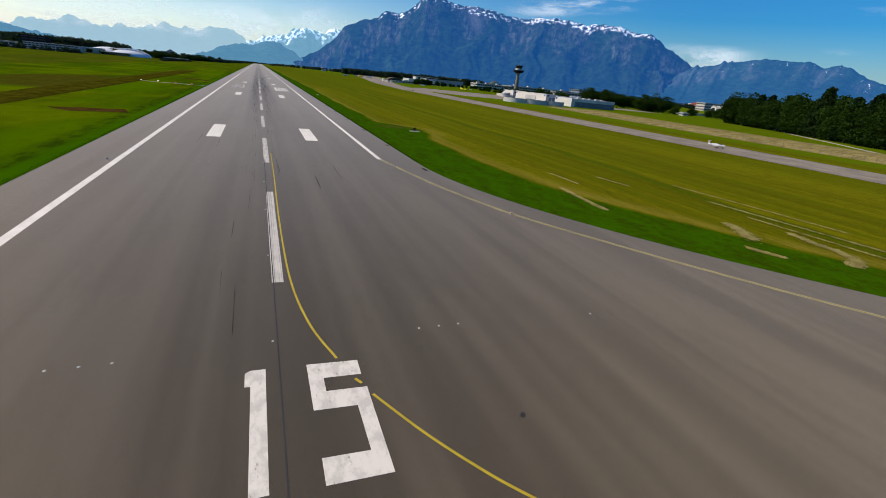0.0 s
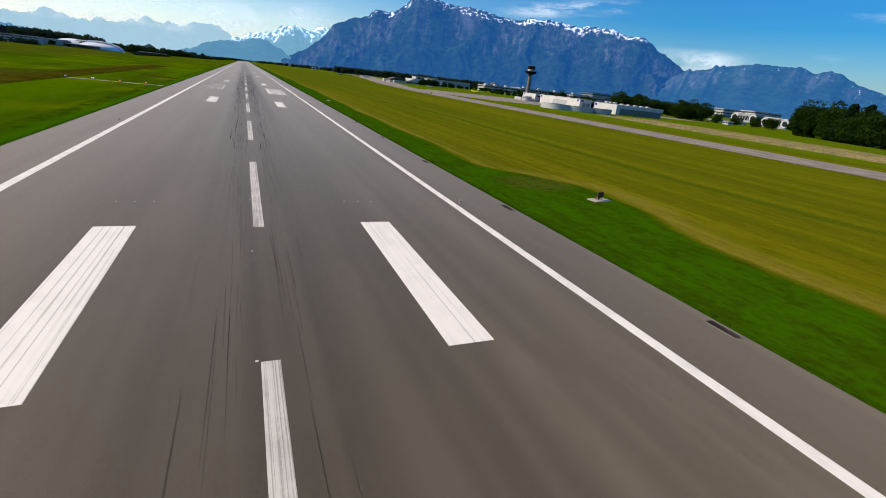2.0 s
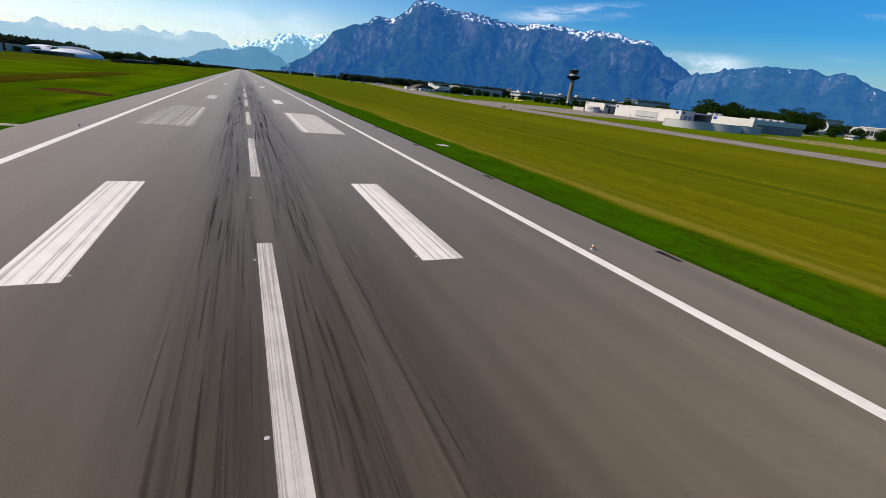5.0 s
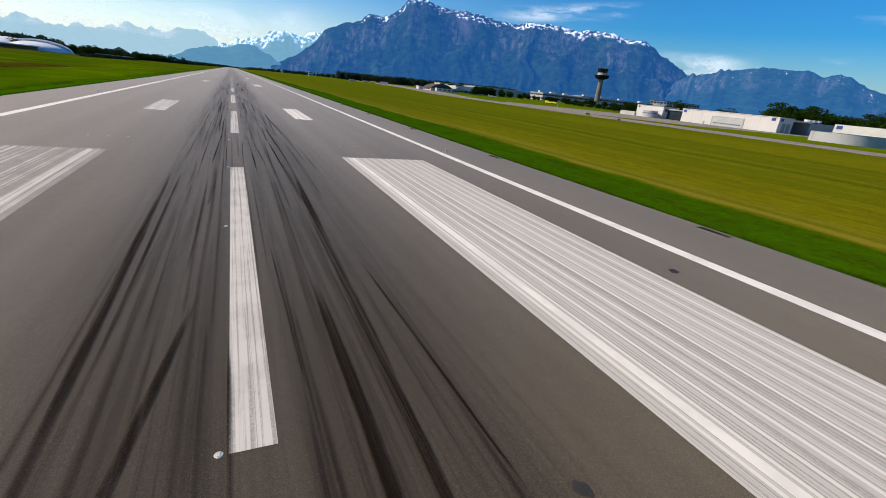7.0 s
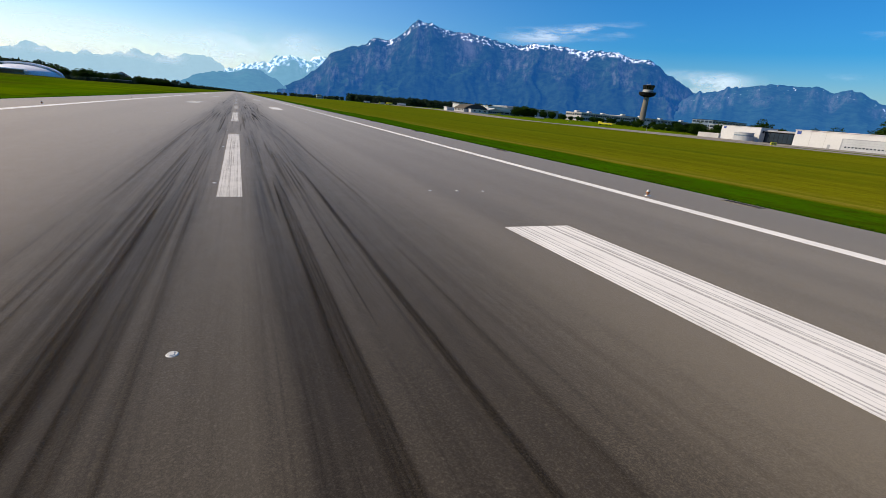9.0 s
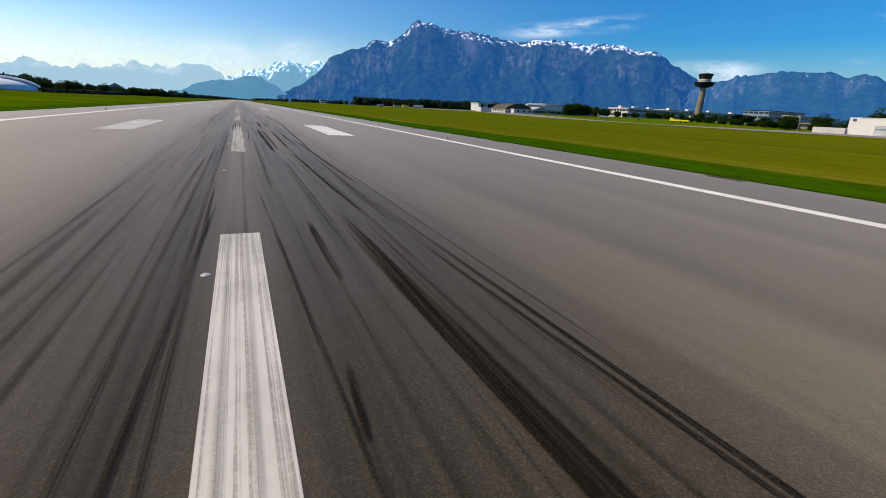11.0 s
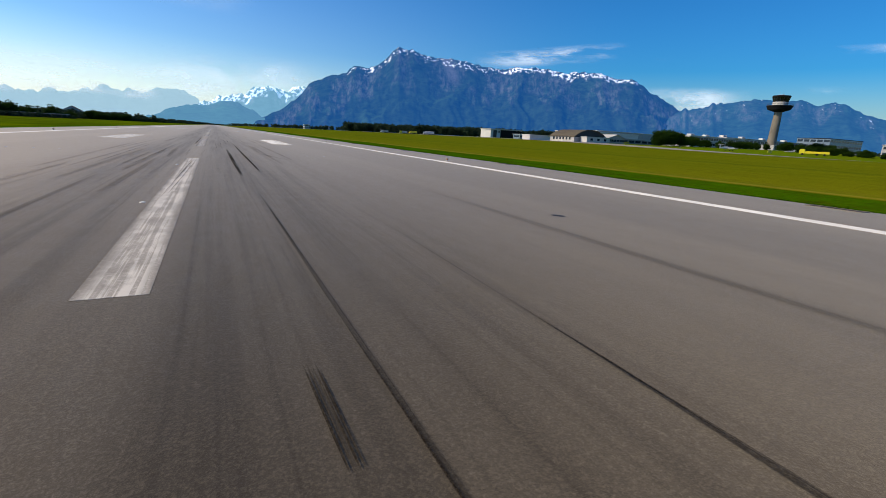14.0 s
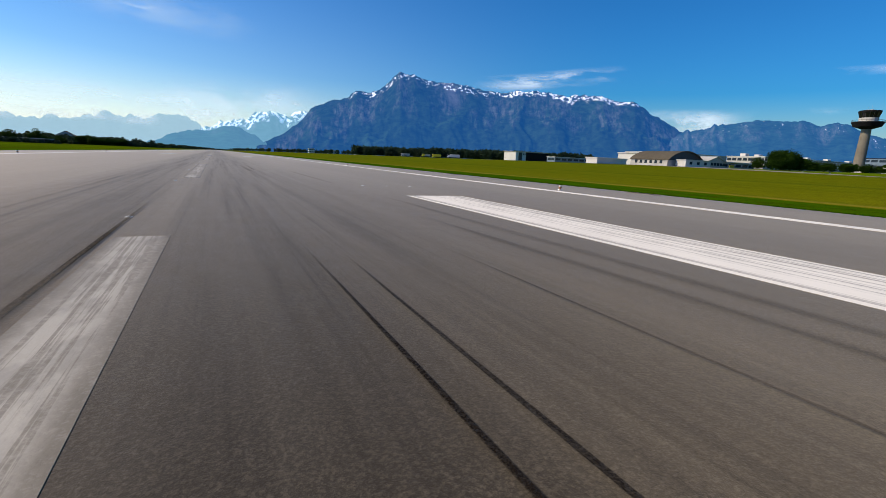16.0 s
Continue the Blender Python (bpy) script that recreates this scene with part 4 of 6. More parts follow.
# narrow black traces among the film
for x, y, long, drift, width in ((-3.02, 246, 12.4, 0.14, 0.10), (-2.26, 245.5, 12.7, 0.35, 0.13), (-1.57, 245.5, 12.6, 0.08, 0.13), (-0.71, 254.7, 4.6, 0.09, 0.11), (-0.42, 247, 9, 0.16, 0.06), (-0.08, 250.4, 11.7, 0.27, 0.04), (3.03, 251.8, 8.5, 0.0, 0.06), (2.07, 246, 13, 0.2, 0.10),
                                 (0.51, 246.5, 13, 0.3, 0.13), (1.50, 246, 13, -0.08, 0.09), (1.09, 246, 13, 0.02, 0.10), (-2.85, 263, 14.3, 0.38, 0.12), (0.94, 250.6, 3, -0.08, 0.12), (-0.27, 468.5, 5.2, -0.08, 0.035), (0.04, 469.5, 13.9, -0.16, 0.05), (0.60, 466.8, 2.6, -0.05, 0.06),
                                 (0.91, 470.3, 14.7, 0.39, 0.08), (1.85, 468.9, 8.8, 0.26, 0.08), (2.96, 470.6, 7.6, 0.13, 0.12), (0.52, 470, 7.8, -0.18, 0.08), (-1.04, 476.5, 8.5, -0.15, 0.05), (-3.97, 477, 12.1, 0.1, 0.05)):
    tyre_mark(x, y, long, drift, width, 0.0395, 0.0, M_RUBBER_MID if y > 460 or x < -1 else M_RUBBER)
seam = part("tar_seam", ribbon([(-0.30, -40), (-0.28, 11.4), (-0.26, 28), (-0.30, 70)], 0.06, Z2), M_TAR)
tagged(seam, "dark tar-filled paving joint along the runway", "paving joint", kind="structure")


# ---- grass tufts along the tarmac ----
def tufts(count, x0, x1, y0, y1, tall):
    g = np.random.default_rng(7)
    x = x0 + (x1 - x0) * g.random(count) ** 1.4
    y = g.uniform(y0, y1, count)
    h = tall * g.uniform(0.5, 1.3, count)
    a, lean = g.uniform(0, math.pi, count), g.normal(0, 0.35, (count, 2))
    z = 1.8 * np.clip((x - 28) / 84, 0, 1) ** 2 * (3 - 2 * np.clip((x - 28) / 84, 0, 1)) - 0.03
    w = 0.035
    base1 = np.stack([x - w * np.cos(a), y - w * np.sin(a), z], 1)
    base2 = np.stack([x + w * np.cos(a), y + w * np.sin(a), z], 1)
    tip = np.stack([x + lean[:, 0] * h, y + lean[:, 1] * h, z + h], 1)
    verts = np.stack([base1, base2, tip], 1).reshape(-1, 3)
    me = bpy.data.meshes.new("grass_tufts")
    me.from_pydata(verts.tolist(), [], np.arange(3 * count).reshape(-1, 3).tolist())
    return me


tagged(part("grass_tufts", tufts(34000, 23.25, 24.0, 72, 640, 0.08), M_BLADE), "ragged green grass blades along the tarmac edge", "grass", kind="stuff")
tagged(part("grass_tufts", tufts(20000, -23.35, -24.2, 40, 500, 0.08), M_BLADE), "ragged green grass blades along the tarmac edge", "grass", kind="stuff")


def tall_grass():
    """The strip left standing across the runway: a ragged sward a good hand high above the mown grass."""
    bm = bmesh.new()
    rows = []
    for j in range(380):
        y = 90 + j
        row = []
        for i in range(13):
            u = i / 12
            edge = -49.7 + 0.5 * noise.noise(Vector((y * 0.35, 0, 2))) + 0.3 * noise.noise(Vector((y * 1.1, 0, 5)))
            x = edge - u * (11.0 + 1.2 * noise.noise(Vector((y * 0.05, 3, 1))))
            lift = min(1.0, 9 * u, 7 * (1 - u)) * min(1.0, (j + 1) / 20, (380 - j) / 60)
            row.append(bm.verts.new((x, y, -0.04 + lift * (0.26 + 0.12 * noise.noise(Vector((x * 0.9, y * 0.6, 0)))))))
        rows.append(row)
    for a, b in zip(rows, rows[1:]):
        for i in range(12):
            bm.faces.new((a[i], b[i], b[i + 1], a[i + 1]))
    return tagged(part("tall_grass", bm, M_STANDING), "strip of tall brownish grass left standing in the meadow", "grass", kind="stuff")


tall_grass()


# ---- straw left lying on the hay field ----
def straw(points, width, count, seed):
    """A ragged row of cut straw: loose stalks along a line."""
    g = np.random.default_rng(seed)
    path = np.array(bend(points, 90))
    at = path[g.integers(0, len(path), count)] + g.normal(0, width * 0.4, (count, 2)) + g.normal(0, 0.25, (count, 2)) * (0, 1)
    a = g.normal(math.pi / 2, 0.7, count)
    long = g.uniform(0.12, 0.38, count)
    z = np.array([rise(x, y) for x, y in at]) + g.uniform(0.03, 0.07, count)
    d = np.stack([np.cos(a) * long, np.sin(a) * long, g.normal(0, 0.03, count)], 1)
    side = np.stack([-np.sin(a) * 0.09, np.cos(a) * 0.09, np.zeros(count) + 0.005], 1)
    p = np.column_stack([at, z])
    v = np.stack([p - d, p + side, p + d, p - side], 1).reshape(-1, 3)
    me = bpy.data.meshes.new("straw_row")
    me.from_pydata(v.tolist(), [], np.arange(4 * count).reshape(-1, 4).tolist())
    return tagged(part("straw_row", me, M_STRAW), "ragged pale row of cut straw lying on the field", "straw", kind="stuff")


for i, (points, width, count) in enumerate((([(51.8, 35.3), (50.6, 33), (49.2, 30.6)], 0.9, 700), ([(45.7, 28.4), (46.3, 27), (47.0, 25.8)], 0.35, 500),
                                            ([(56.6, 31), (55.9, 28), (55.9, 25.9), (54.7, 23.4), (52.5, 22.6)], 0.6, 1300), ([(40.0, 53.2), (39.3, 47), (38.9, 42.6)], 0.5, 700),
                                            ([(44.7, 63), (44.8, 56.2)], 0.25, 300), ([(62, 53), (65, 30)], 0.25, 500), ([(59, 44), (62, 24)], 0.3, 700), ([(57.6, 37), (59.8, 18)], 0.25, 500),
                                            ([(52, 60), (53, 54)], 0.3, 200))):
    straw(points, width, count, i)
M_EARTH = plain("bare_earth", (0.062, 0.036, 0.009), 0.95, 0, 0.35, 2.0, 0.6)
for outline in ([(-42.5, 122.5), (-40, 119.5), (-37, 117.2), (-32, 118.4), (-27.4, 119.5), (-28.2, 123), (-29.5, 126.4), (-33, 125), (-37, 124.6)],
                [(-42, 313), (-38, 309), (-33, 306), (-28.3, 304.3), (-26, 309), (-29, 313), (-34, 316), (-38, 320)]):
    tagged(part("earth_patch", slab(outline, -0.2, 0.0), M_EARTH), "bare brown earth patch in the meadow", "earth", kind="structure")


# ---- mountains ----
CENTRE = (0.0, 285.0)


def crest(points, a):
    """Height of the skyline at bearing a, between the named summits and saddles."""
    for (a0, h0), (a1, h1) in zip(points, points[1:]):
        if a0 <= a <= a1:
            t = (a - a0) / (a1 - a0)
            return h0 + (h1 - h0) * (0.6 * t + 0.4 * t * t * (3 - 2 * t))
    return points[0][1] if a < points[0][0] else points[-1][1]


def mountain(name, material, summits, foot, ridge, rough, label, step=0.10, rows=46, seed=0.0, shape=1.25, jag=12.0):
    bm = bmesh.new()
    a0, a1 = summits[0][0], summits[-1][0]
    count = int((a1 - a0) / step)
    grid, drop = [], {}
    for i in range(count + 1):
        a = a0 + (a1 - a0) * i / count
        top = crest(summits, a)
        col = []
        for j in range(rows + 1):
            t = j / rows
            r = foot + (ridge - foot) * t
            x, y = CENTRE[0] + r * math.sin(radians(a)), CENTRE[1] + r * math.cos(radians(a))
            p = Vector((x * 0.0024, y * 0.0024, seed))
            lump = noise.fractal(p, 1.0, 2.0, 4)
            rib = noise.ridged_multi_fractal(Vector((a * 0.24 + 0.35 * lump, t * 0.6, seed)), 1.2, 2.1, 3, 1.0, 2.0) - 1.0
            gully = noise.ridged_multi_fractal(Vector((a * 0.8 + 1.8 * lump, t * 2.2, seed + 4.0)), 0.9, 2.1, 4, 1.0, 2.0) - 1.0
            z = top * t ** shape + 1.7 * rough * (rib * 0.55 + lump * 0.45 + gully * 0.12) * t ** 0.7 * (1 - t) ** 0.9
            z = min(z, top * r / ridge * (0.45 + 0.545 * t))
            if j == rows:
                z = top + jag * noise.fractal(Vector((a * 1.1, seed, 3.1)), 0.7, 2.0, 6)
            z = max(z, -5.0 + 5.0 * t)
            col.append(bm.verts.new((x, y, z)))
            drop[col[-1]] = (a, (z - top) / 60.0)
        back = ridge + 60
        drop_back = (a, -9.0)
        col.append(bm.verts.new((CENTRE[0] + back * math.sin(radians(a)), CENTRE[1] + back * math.cos(radians(a)), -30)))
        drop[col[-1]] = drop_back
        grid.append(col)
    for a, b in zip(grid, grid[1:]):
        for j in range(rows + 1):
            bm.faces.new((a[j], b[j], b[j + 1], a[j + 1])).smooth = True
    bmesh.ops.recalc_face_normals(bm, faces=bm.faces)
    uv = bm.loops.layers.uv.new("crest")
    for f in bm.faces:
        for c in f.loops:
            c[uv].uv = drop[c.vert]
    return tagged(part(name, bm, material), label, "mountain", kind="structure")


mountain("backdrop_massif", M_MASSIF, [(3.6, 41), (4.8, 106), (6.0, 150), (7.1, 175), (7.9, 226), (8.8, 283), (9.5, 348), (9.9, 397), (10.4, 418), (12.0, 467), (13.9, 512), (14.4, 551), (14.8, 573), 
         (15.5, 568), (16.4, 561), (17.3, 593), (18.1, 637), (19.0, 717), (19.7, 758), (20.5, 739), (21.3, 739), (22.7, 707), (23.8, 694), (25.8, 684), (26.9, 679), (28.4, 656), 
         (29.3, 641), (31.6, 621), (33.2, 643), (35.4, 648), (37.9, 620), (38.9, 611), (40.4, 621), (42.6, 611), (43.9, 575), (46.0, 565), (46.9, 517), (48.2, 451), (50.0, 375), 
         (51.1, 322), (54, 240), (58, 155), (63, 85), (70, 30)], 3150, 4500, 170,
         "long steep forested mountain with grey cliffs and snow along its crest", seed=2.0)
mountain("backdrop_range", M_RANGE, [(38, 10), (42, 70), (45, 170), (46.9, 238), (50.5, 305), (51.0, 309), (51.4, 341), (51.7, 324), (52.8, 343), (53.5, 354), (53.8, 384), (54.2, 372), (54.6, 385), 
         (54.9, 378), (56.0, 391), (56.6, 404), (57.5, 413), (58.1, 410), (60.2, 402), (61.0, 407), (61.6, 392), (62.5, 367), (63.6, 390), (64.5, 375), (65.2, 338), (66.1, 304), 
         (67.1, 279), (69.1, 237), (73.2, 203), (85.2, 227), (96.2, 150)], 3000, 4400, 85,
         "lower mountain range with snow gullies, blue from its haze glow", rows=34, seed=8.0, jag=10.0)
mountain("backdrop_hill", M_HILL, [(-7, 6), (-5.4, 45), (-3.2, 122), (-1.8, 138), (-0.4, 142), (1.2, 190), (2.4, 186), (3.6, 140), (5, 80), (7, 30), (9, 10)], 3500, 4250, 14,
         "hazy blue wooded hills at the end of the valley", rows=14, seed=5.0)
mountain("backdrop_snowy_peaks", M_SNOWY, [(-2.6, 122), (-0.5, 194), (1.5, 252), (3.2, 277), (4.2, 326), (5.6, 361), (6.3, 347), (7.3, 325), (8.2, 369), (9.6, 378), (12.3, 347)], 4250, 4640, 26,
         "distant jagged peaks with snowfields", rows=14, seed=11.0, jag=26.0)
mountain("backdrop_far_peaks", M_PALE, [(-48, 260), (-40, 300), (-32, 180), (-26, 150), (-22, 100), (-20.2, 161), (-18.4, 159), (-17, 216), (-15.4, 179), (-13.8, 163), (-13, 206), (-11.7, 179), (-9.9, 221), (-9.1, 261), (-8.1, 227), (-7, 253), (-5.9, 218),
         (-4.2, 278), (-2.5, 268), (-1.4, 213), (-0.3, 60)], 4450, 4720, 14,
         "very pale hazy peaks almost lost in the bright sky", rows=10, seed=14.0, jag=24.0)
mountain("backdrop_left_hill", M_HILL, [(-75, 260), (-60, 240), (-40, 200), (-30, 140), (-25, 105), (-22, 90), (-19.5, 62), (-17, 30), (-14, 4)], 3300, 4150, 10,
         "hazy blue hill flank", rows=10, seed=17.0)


def cloud(a0, a1, e0, e1, material, label, lean=0.0, far=4780):
    """A patch of cloud between two bearings and two heights above the horizon, in degrees."""
    bm = bmesh.new()
    grid = []
    for i in range(25):
        u = i / 24
        a = radians(a0 + (a1 - a0) * u)
        col = []
        for j in range(9):
            e = radians(e0 + (e1 - e0) * j / 8 + lean * (u - 0.5))
            col.append(bm.verts.new((CENTRE[0] + far * math.sin(a) * math.cos(e), CENTRE[1] + far * math.cos(a) * math.cos(e), far * math.sin(e))))
        grid.append(col)
    for a, b in zip(grid, grid[1:]):
        for j in range(8):
            bm.faces.new((a[j], a[j + 1], b[j + 1], b[j])).smooth = True
    uv = bm.loops.layers.uv.new("spread")
    spots = {v: (i / 24, j / 8) for i, col in enumerate(grid) for j, v in enumerate(col)}
    for f in bm.faces:
        for c in f.loops:
            c[uv].uv = spots[c.vert]
    return tagged(part("backdrop_cloud", bm, material), label, "cloud", kind="structure")


cloud(27.5, 46.5, 8.3, 10.5, M_STREAK, "thin white cloud streak above the mountain", 1.7)
cloud(38, 50, 8.7, 10.0, M_WISP, "faint cloud streak above the mountain", 0.2)
cloud(46, 57, 3.6, 6.6, M_BANK, "soft white cloud bank behind the ridge")
cloud(52, 76, 4.6, 6.6, M_WISP, "thin cloud band above the lower range")
for a, b, e0, e1 in ((-15.5, -10, 1.9, 3.3), (-11.5, -7.6, 2.1, 3.5), (-9.0, -4.0, 1.9, 3.3), (-3.2, 1.0, 2.6, 4.7), (0.2, 3.6, 2.9, 4.4), (7.0, 11.5, 4.1, 6.0), (-22, -14, 1.6, 3.0)):
    cloud(a, b, e0, e1, M_PUFF, "white cloud puffs round the pale peaks", far=4400)
cloud(-30, 14, 1.5, 6.5, M_VEIL, "soft white haze cloud over the pale peaks")
cloud(-6, 12, 3.5, 7.6, M_VEIL, "soft white cloud over the snowy peaks")
cloud(-14, 6, 10.5, 14.5, M_WISP, "faint high cloud wisp")
cloud(-9, -3, 12.4, 13.3, M_STREAK_THIN, "faint high cloud streak", -0.9)
cloud(60, 70, 9.0, 10.0, M_WISP, "faint high cloud wisp")

# ---- airfield fixtures ----
def edge_lamp(label, group):
    t = thing("runway_edge_lamp", (0, 0, 0), label, "runway lamp", group)
    part("base_plate", tube(0.16, 0.14, 0.0, 0.04), M_STEEL, t)
    part("stem", tube(0.05, 0.045, 0.04, 0.12), M_LAMP_BODY, t)
    part("lamp_head", tube(0.09, 0.10, 0.12, 0.2), M_LAMP_BODY, t)
    part("lens", tube(0.085, 0.04, 0.2, 0.29), M_LENS, t)
    return t


def inset_lamp(label, group):
    t = thing("inset_lamp", (0, 0, 0), label, "inset lamp", group)
    part("rim", tube(0.072, 0.062, 0.0, 0.010, sides=14), M_LENS, t)
    part("lens_block", box((-0.03, -0.045, 0.010), (0.03, 0.045, 0.021), 0.006), M_LENS, t)
    return t


def repeat(first, poses):
    first.matrix_world = poses[0]
    for m in poses[1:]:
        copy_thing(first, m)


repeat(edge_lamp("small round runway edge lamp on a steel stem", "runway edge lamps"),
       [pose(s * 18.45, 20.3 + 46.42 * k, 0.012) for k in range(28) for s in (-1, 1) if not (s > 0 and k == 0)])
repeat(inset_lamp("flush steel centreline lamp beside the stripes", "centreline lamps"), [pose(-0.5, 20.9 + 11.637 * k, 0.012) for k in range(62)])
repeat(inset_lamp("flush steel touchdown zone lamp, one of three abreast", "touchdown lamps"),
       [pose(s * x, 20.55 + 46.47 * k, 0.012) for k in range(14) for s in (-1, 1) for x in (7.2, 8.4, 9.6)])


lone = inset_lamp("single flush lamp in the asphalt of the exit", "exit lamps")
lone.matrix_world = pose(18.67, 19.92, 0.012)
lone = edge_lamp("small round runway edge lamp on a steel stem", "exit lamps")
lone.matrix_world = pose(24.85, 41.36, 0.012)


def stain(x, y, wide, long, seed):
    """A dark spill with a wavering outline."""
    g = random.Random(seed)
    bm = bmesh.new()
    pts = []
    for i in range(18):
        a = 2 * math.pi * i / 18
        r = 1 + 0.25 * math.sin(2 * a + seed) + g.uniform(-0.12, 0.12)
        pts.append((x + wide / 2 * r * math.cos(a), y + long / 2 * r * math.sin(a)))
    sheet(bm, pts, 0.0165)
    tagged(part("oil_stain", bm, M_SPILL), "dark oil stain on the asphalt", "stain", "oil stains", "structure")


for k, (x, y, wide, long) in enumerate(((9.38, 12.79, 0.28, 0.3), (15.0, 269.8, 0.35, 0.5), (4.63, 262.9, 0.22, 0.4), (9.3, 506.3, 0.3, 0.35), (15.6, 500.5, 0.3, 0.3))):
    stain(x, y, wide, long, k)


FLECKS = ((10.42, 248.6), (10.30, 243.4))


def paint_flecks():
    """Crumbs of white paint scattered beside the side line."""
    g = random.Random(11)
    bm = bmesh.new()
    for k in range(46):
        u = g.random()
        x, y = FLECKS[0][0] + (FLECKS[1][0] - FLECKS[0][0]) * u + g.gauss(0, 0.22), FLECKS[0][1] + (FLECKS[1][1] - FLECKS[0][1]) * u + g.gauss(0, 0.3)
        r = g.uniform(0.009, 0.026)
        turn = g.uniform(0, 6.28)
        sheet(bm, [(x + r * g.uniform(0.6, 1.2) * math.cos(turn + 1.257 * i), y + r * g.uniform(0.6, 1.2) * math.sin(turn + 1.257 * i)) for i in range(5)], 0.0185)
    tagged(part("paint_flecks", bm, M_WHITE_LINE), "scattered crumbs of white paint on the asphalt", "paint", kind="stuff")


paint_flecks()


def drain():
    t = thing("drain_grate", (0, 0, 0), "rusty iron drain grate in a concrete frame at the tarmac edge", "drain", "drain grates")
    bm = box((-0.31, -0.94, 0), (0.31, -0.9, 0.03))
    add_box(bm, (-0.31, 0.9, 0), (0.31, 0.94, 0.03))
    add_box(bm, (-0.31, -0.9, 0), (-0.26, 0.9, 0.03))
    add_box(bm, (0.26, -0.9, 0), (0.31, 0.9, 0.03))
    part("frame", bm, M_SHAFT, t)
    bars = box((-0.26, -0.9, 0), (0.26, 0.9, 0.006))
    for i in range(14):
        add_box(bars, (-0.26, -0.88 + i * 0.13, 0.006), (0.26, -0.80 + i * 0.13, 0.024))
    part("grate", bars, M_IRON, t)
    return t


repeat(drain(), [pose(22.75, 64.9 + 23.2 * k, 0.012) for k in range(24)])

pad = part("concrete_pad", slab([(-0.72, -1.0), (0.1, -1.12), (0.74, -0.92), (0.8, 0.5), (0.7, 1.05), (-0.3, 1.0), (-0.82, 1.08), (-0.7, 0.1)], -0.1, 0.03), M_CONCRETE)
pad.matrix_world = pose(27.65, 251.5, 0)
tagged(pad, "pale concrete slab lying in the verge", "concrete slab")


def marker_box():
    t = thing("marker_board", (36.7, 114.1, rise(36.7)), "small rust-brown marker board on a pale concrete pad", "marker board", turn=8)
    part("pad", box((-1.3, -0.7, -0.1), (1.3, 0.7, 0.06), 0.02), M_CONCRETE, t)
    part("board", box((-0.45, -0.08, 0.35), (0.45, 0.08, 0.95), 0.02), M_RUST, t)
    for x in (-0.35, 0.35):
        part("leg", box((x - 0.05, -0.05, 0.06), (x + 0.05, 0.05, 0.36)), M_STEEL, t)
    part("lamp_box", box((-0.2, 0.15, 0.06), (0.25, 0.5, 0.4), 0.03), M_RUST, t)


marker_box()


def approach_unit(x, y, lamp, label):
    t = thing("glide_light", (x, y, 0), label, "glide light", "row of glide path lights")
    part("housing", box((-0.42, -0.3, 0.3), (0.42, 0.3, 0.62), 0.05), M_GREY_WALL, t)
    for lx in (-0.3, 0.3):
        part("leg", tube(0.05, 0.05, 0, 0.36, (lx, 0.0), 8), M_STEEL, t)
    for lx in (-0.2, 0.2):
        part("light", box((lx - 0.14, -0.36, 0.36), (lx + 0.14, -0.302, 0.56), 0.01), lamp, t)
    for lx in (-0.38, 0.0, 0.38):
        part("hood_side", box((lx - 0.015, -1.15, 0.30), (lx + 0.015, -0.302, 0.60)), M_DARK, t)
    part("hood_top", box((-0.4, -1.15, 0.60), (0.4, -0.302, 0.62)), M_DARK, t)


for x, y, lamp, label in ((-50.2, 252.6, M_LAMP_WHITE, "glide path light unit glowing white"), (-43.4, 252.4, M_LAMP_WHITE, "glide path light unit glowing white"),
                          (-36.3, 252.2, M_LAMP_RED, "glide path light unit glowing orange"), (-29.4, 252.0, M_LAMP_RED, "glide path light unit glowing red")):
    approach_unit(x, y, lamp, label)


def field_sign(x, y, wide, tall, board, label):
    t = thing("taxiway_sign", (x, y, rise(x, y)), label, "taxiway sign", "taxiway signs")
    part("board", box((-wide / 2, -0.12, 0.25), (wide / 2, 0.12, 0.25 + tall), 0.03), board, t)
    for s in (-0.35, 0.35):
        part("leg", box((wide * s - 0.06, -0.06, 0), (wide * s + 0.06, 0.06, 0.25)), M_STEEL, t)
    bm = bmesh.new()
    for s in (-0.28, -0.02, 0.22):
        add_box(bm, (wide * s, -0.135, 0.25 + tall * 0.25), (wide * (s + 0.14), -0.122, 0.25 + tall * 0.75))
    part("lettering", bm, M_BLACK if board is M_SIGN_YELLOW else M_SIGN_YELLOW, t)


field_sign(127, 404, 2.4, 0.8, M_SIGN_YELLOW, "bright yellow taxiway sign board in the grass")
field_sign(208, 682, 3.4, 0.9, M_SIGN_YELLOW, "bright yellow taxiway sign board in the grass")
field_sign(236, 622, 3.4, 0.8, M_SIGN_YELLOW, "bright yellow taxiway sign board in the grass")
field_sign(112, 372, 0.9, 0.5, M_BLACK, "small black taxiway sign board in the grass")
field_sign(210, 655, 0.9, 0.5, M_BLACK, "small black taxiway sign board in the grass")
field_sign(196, 640, 0.9, 0.5, M_BLACK, "small black taxiway sign board in the grass")


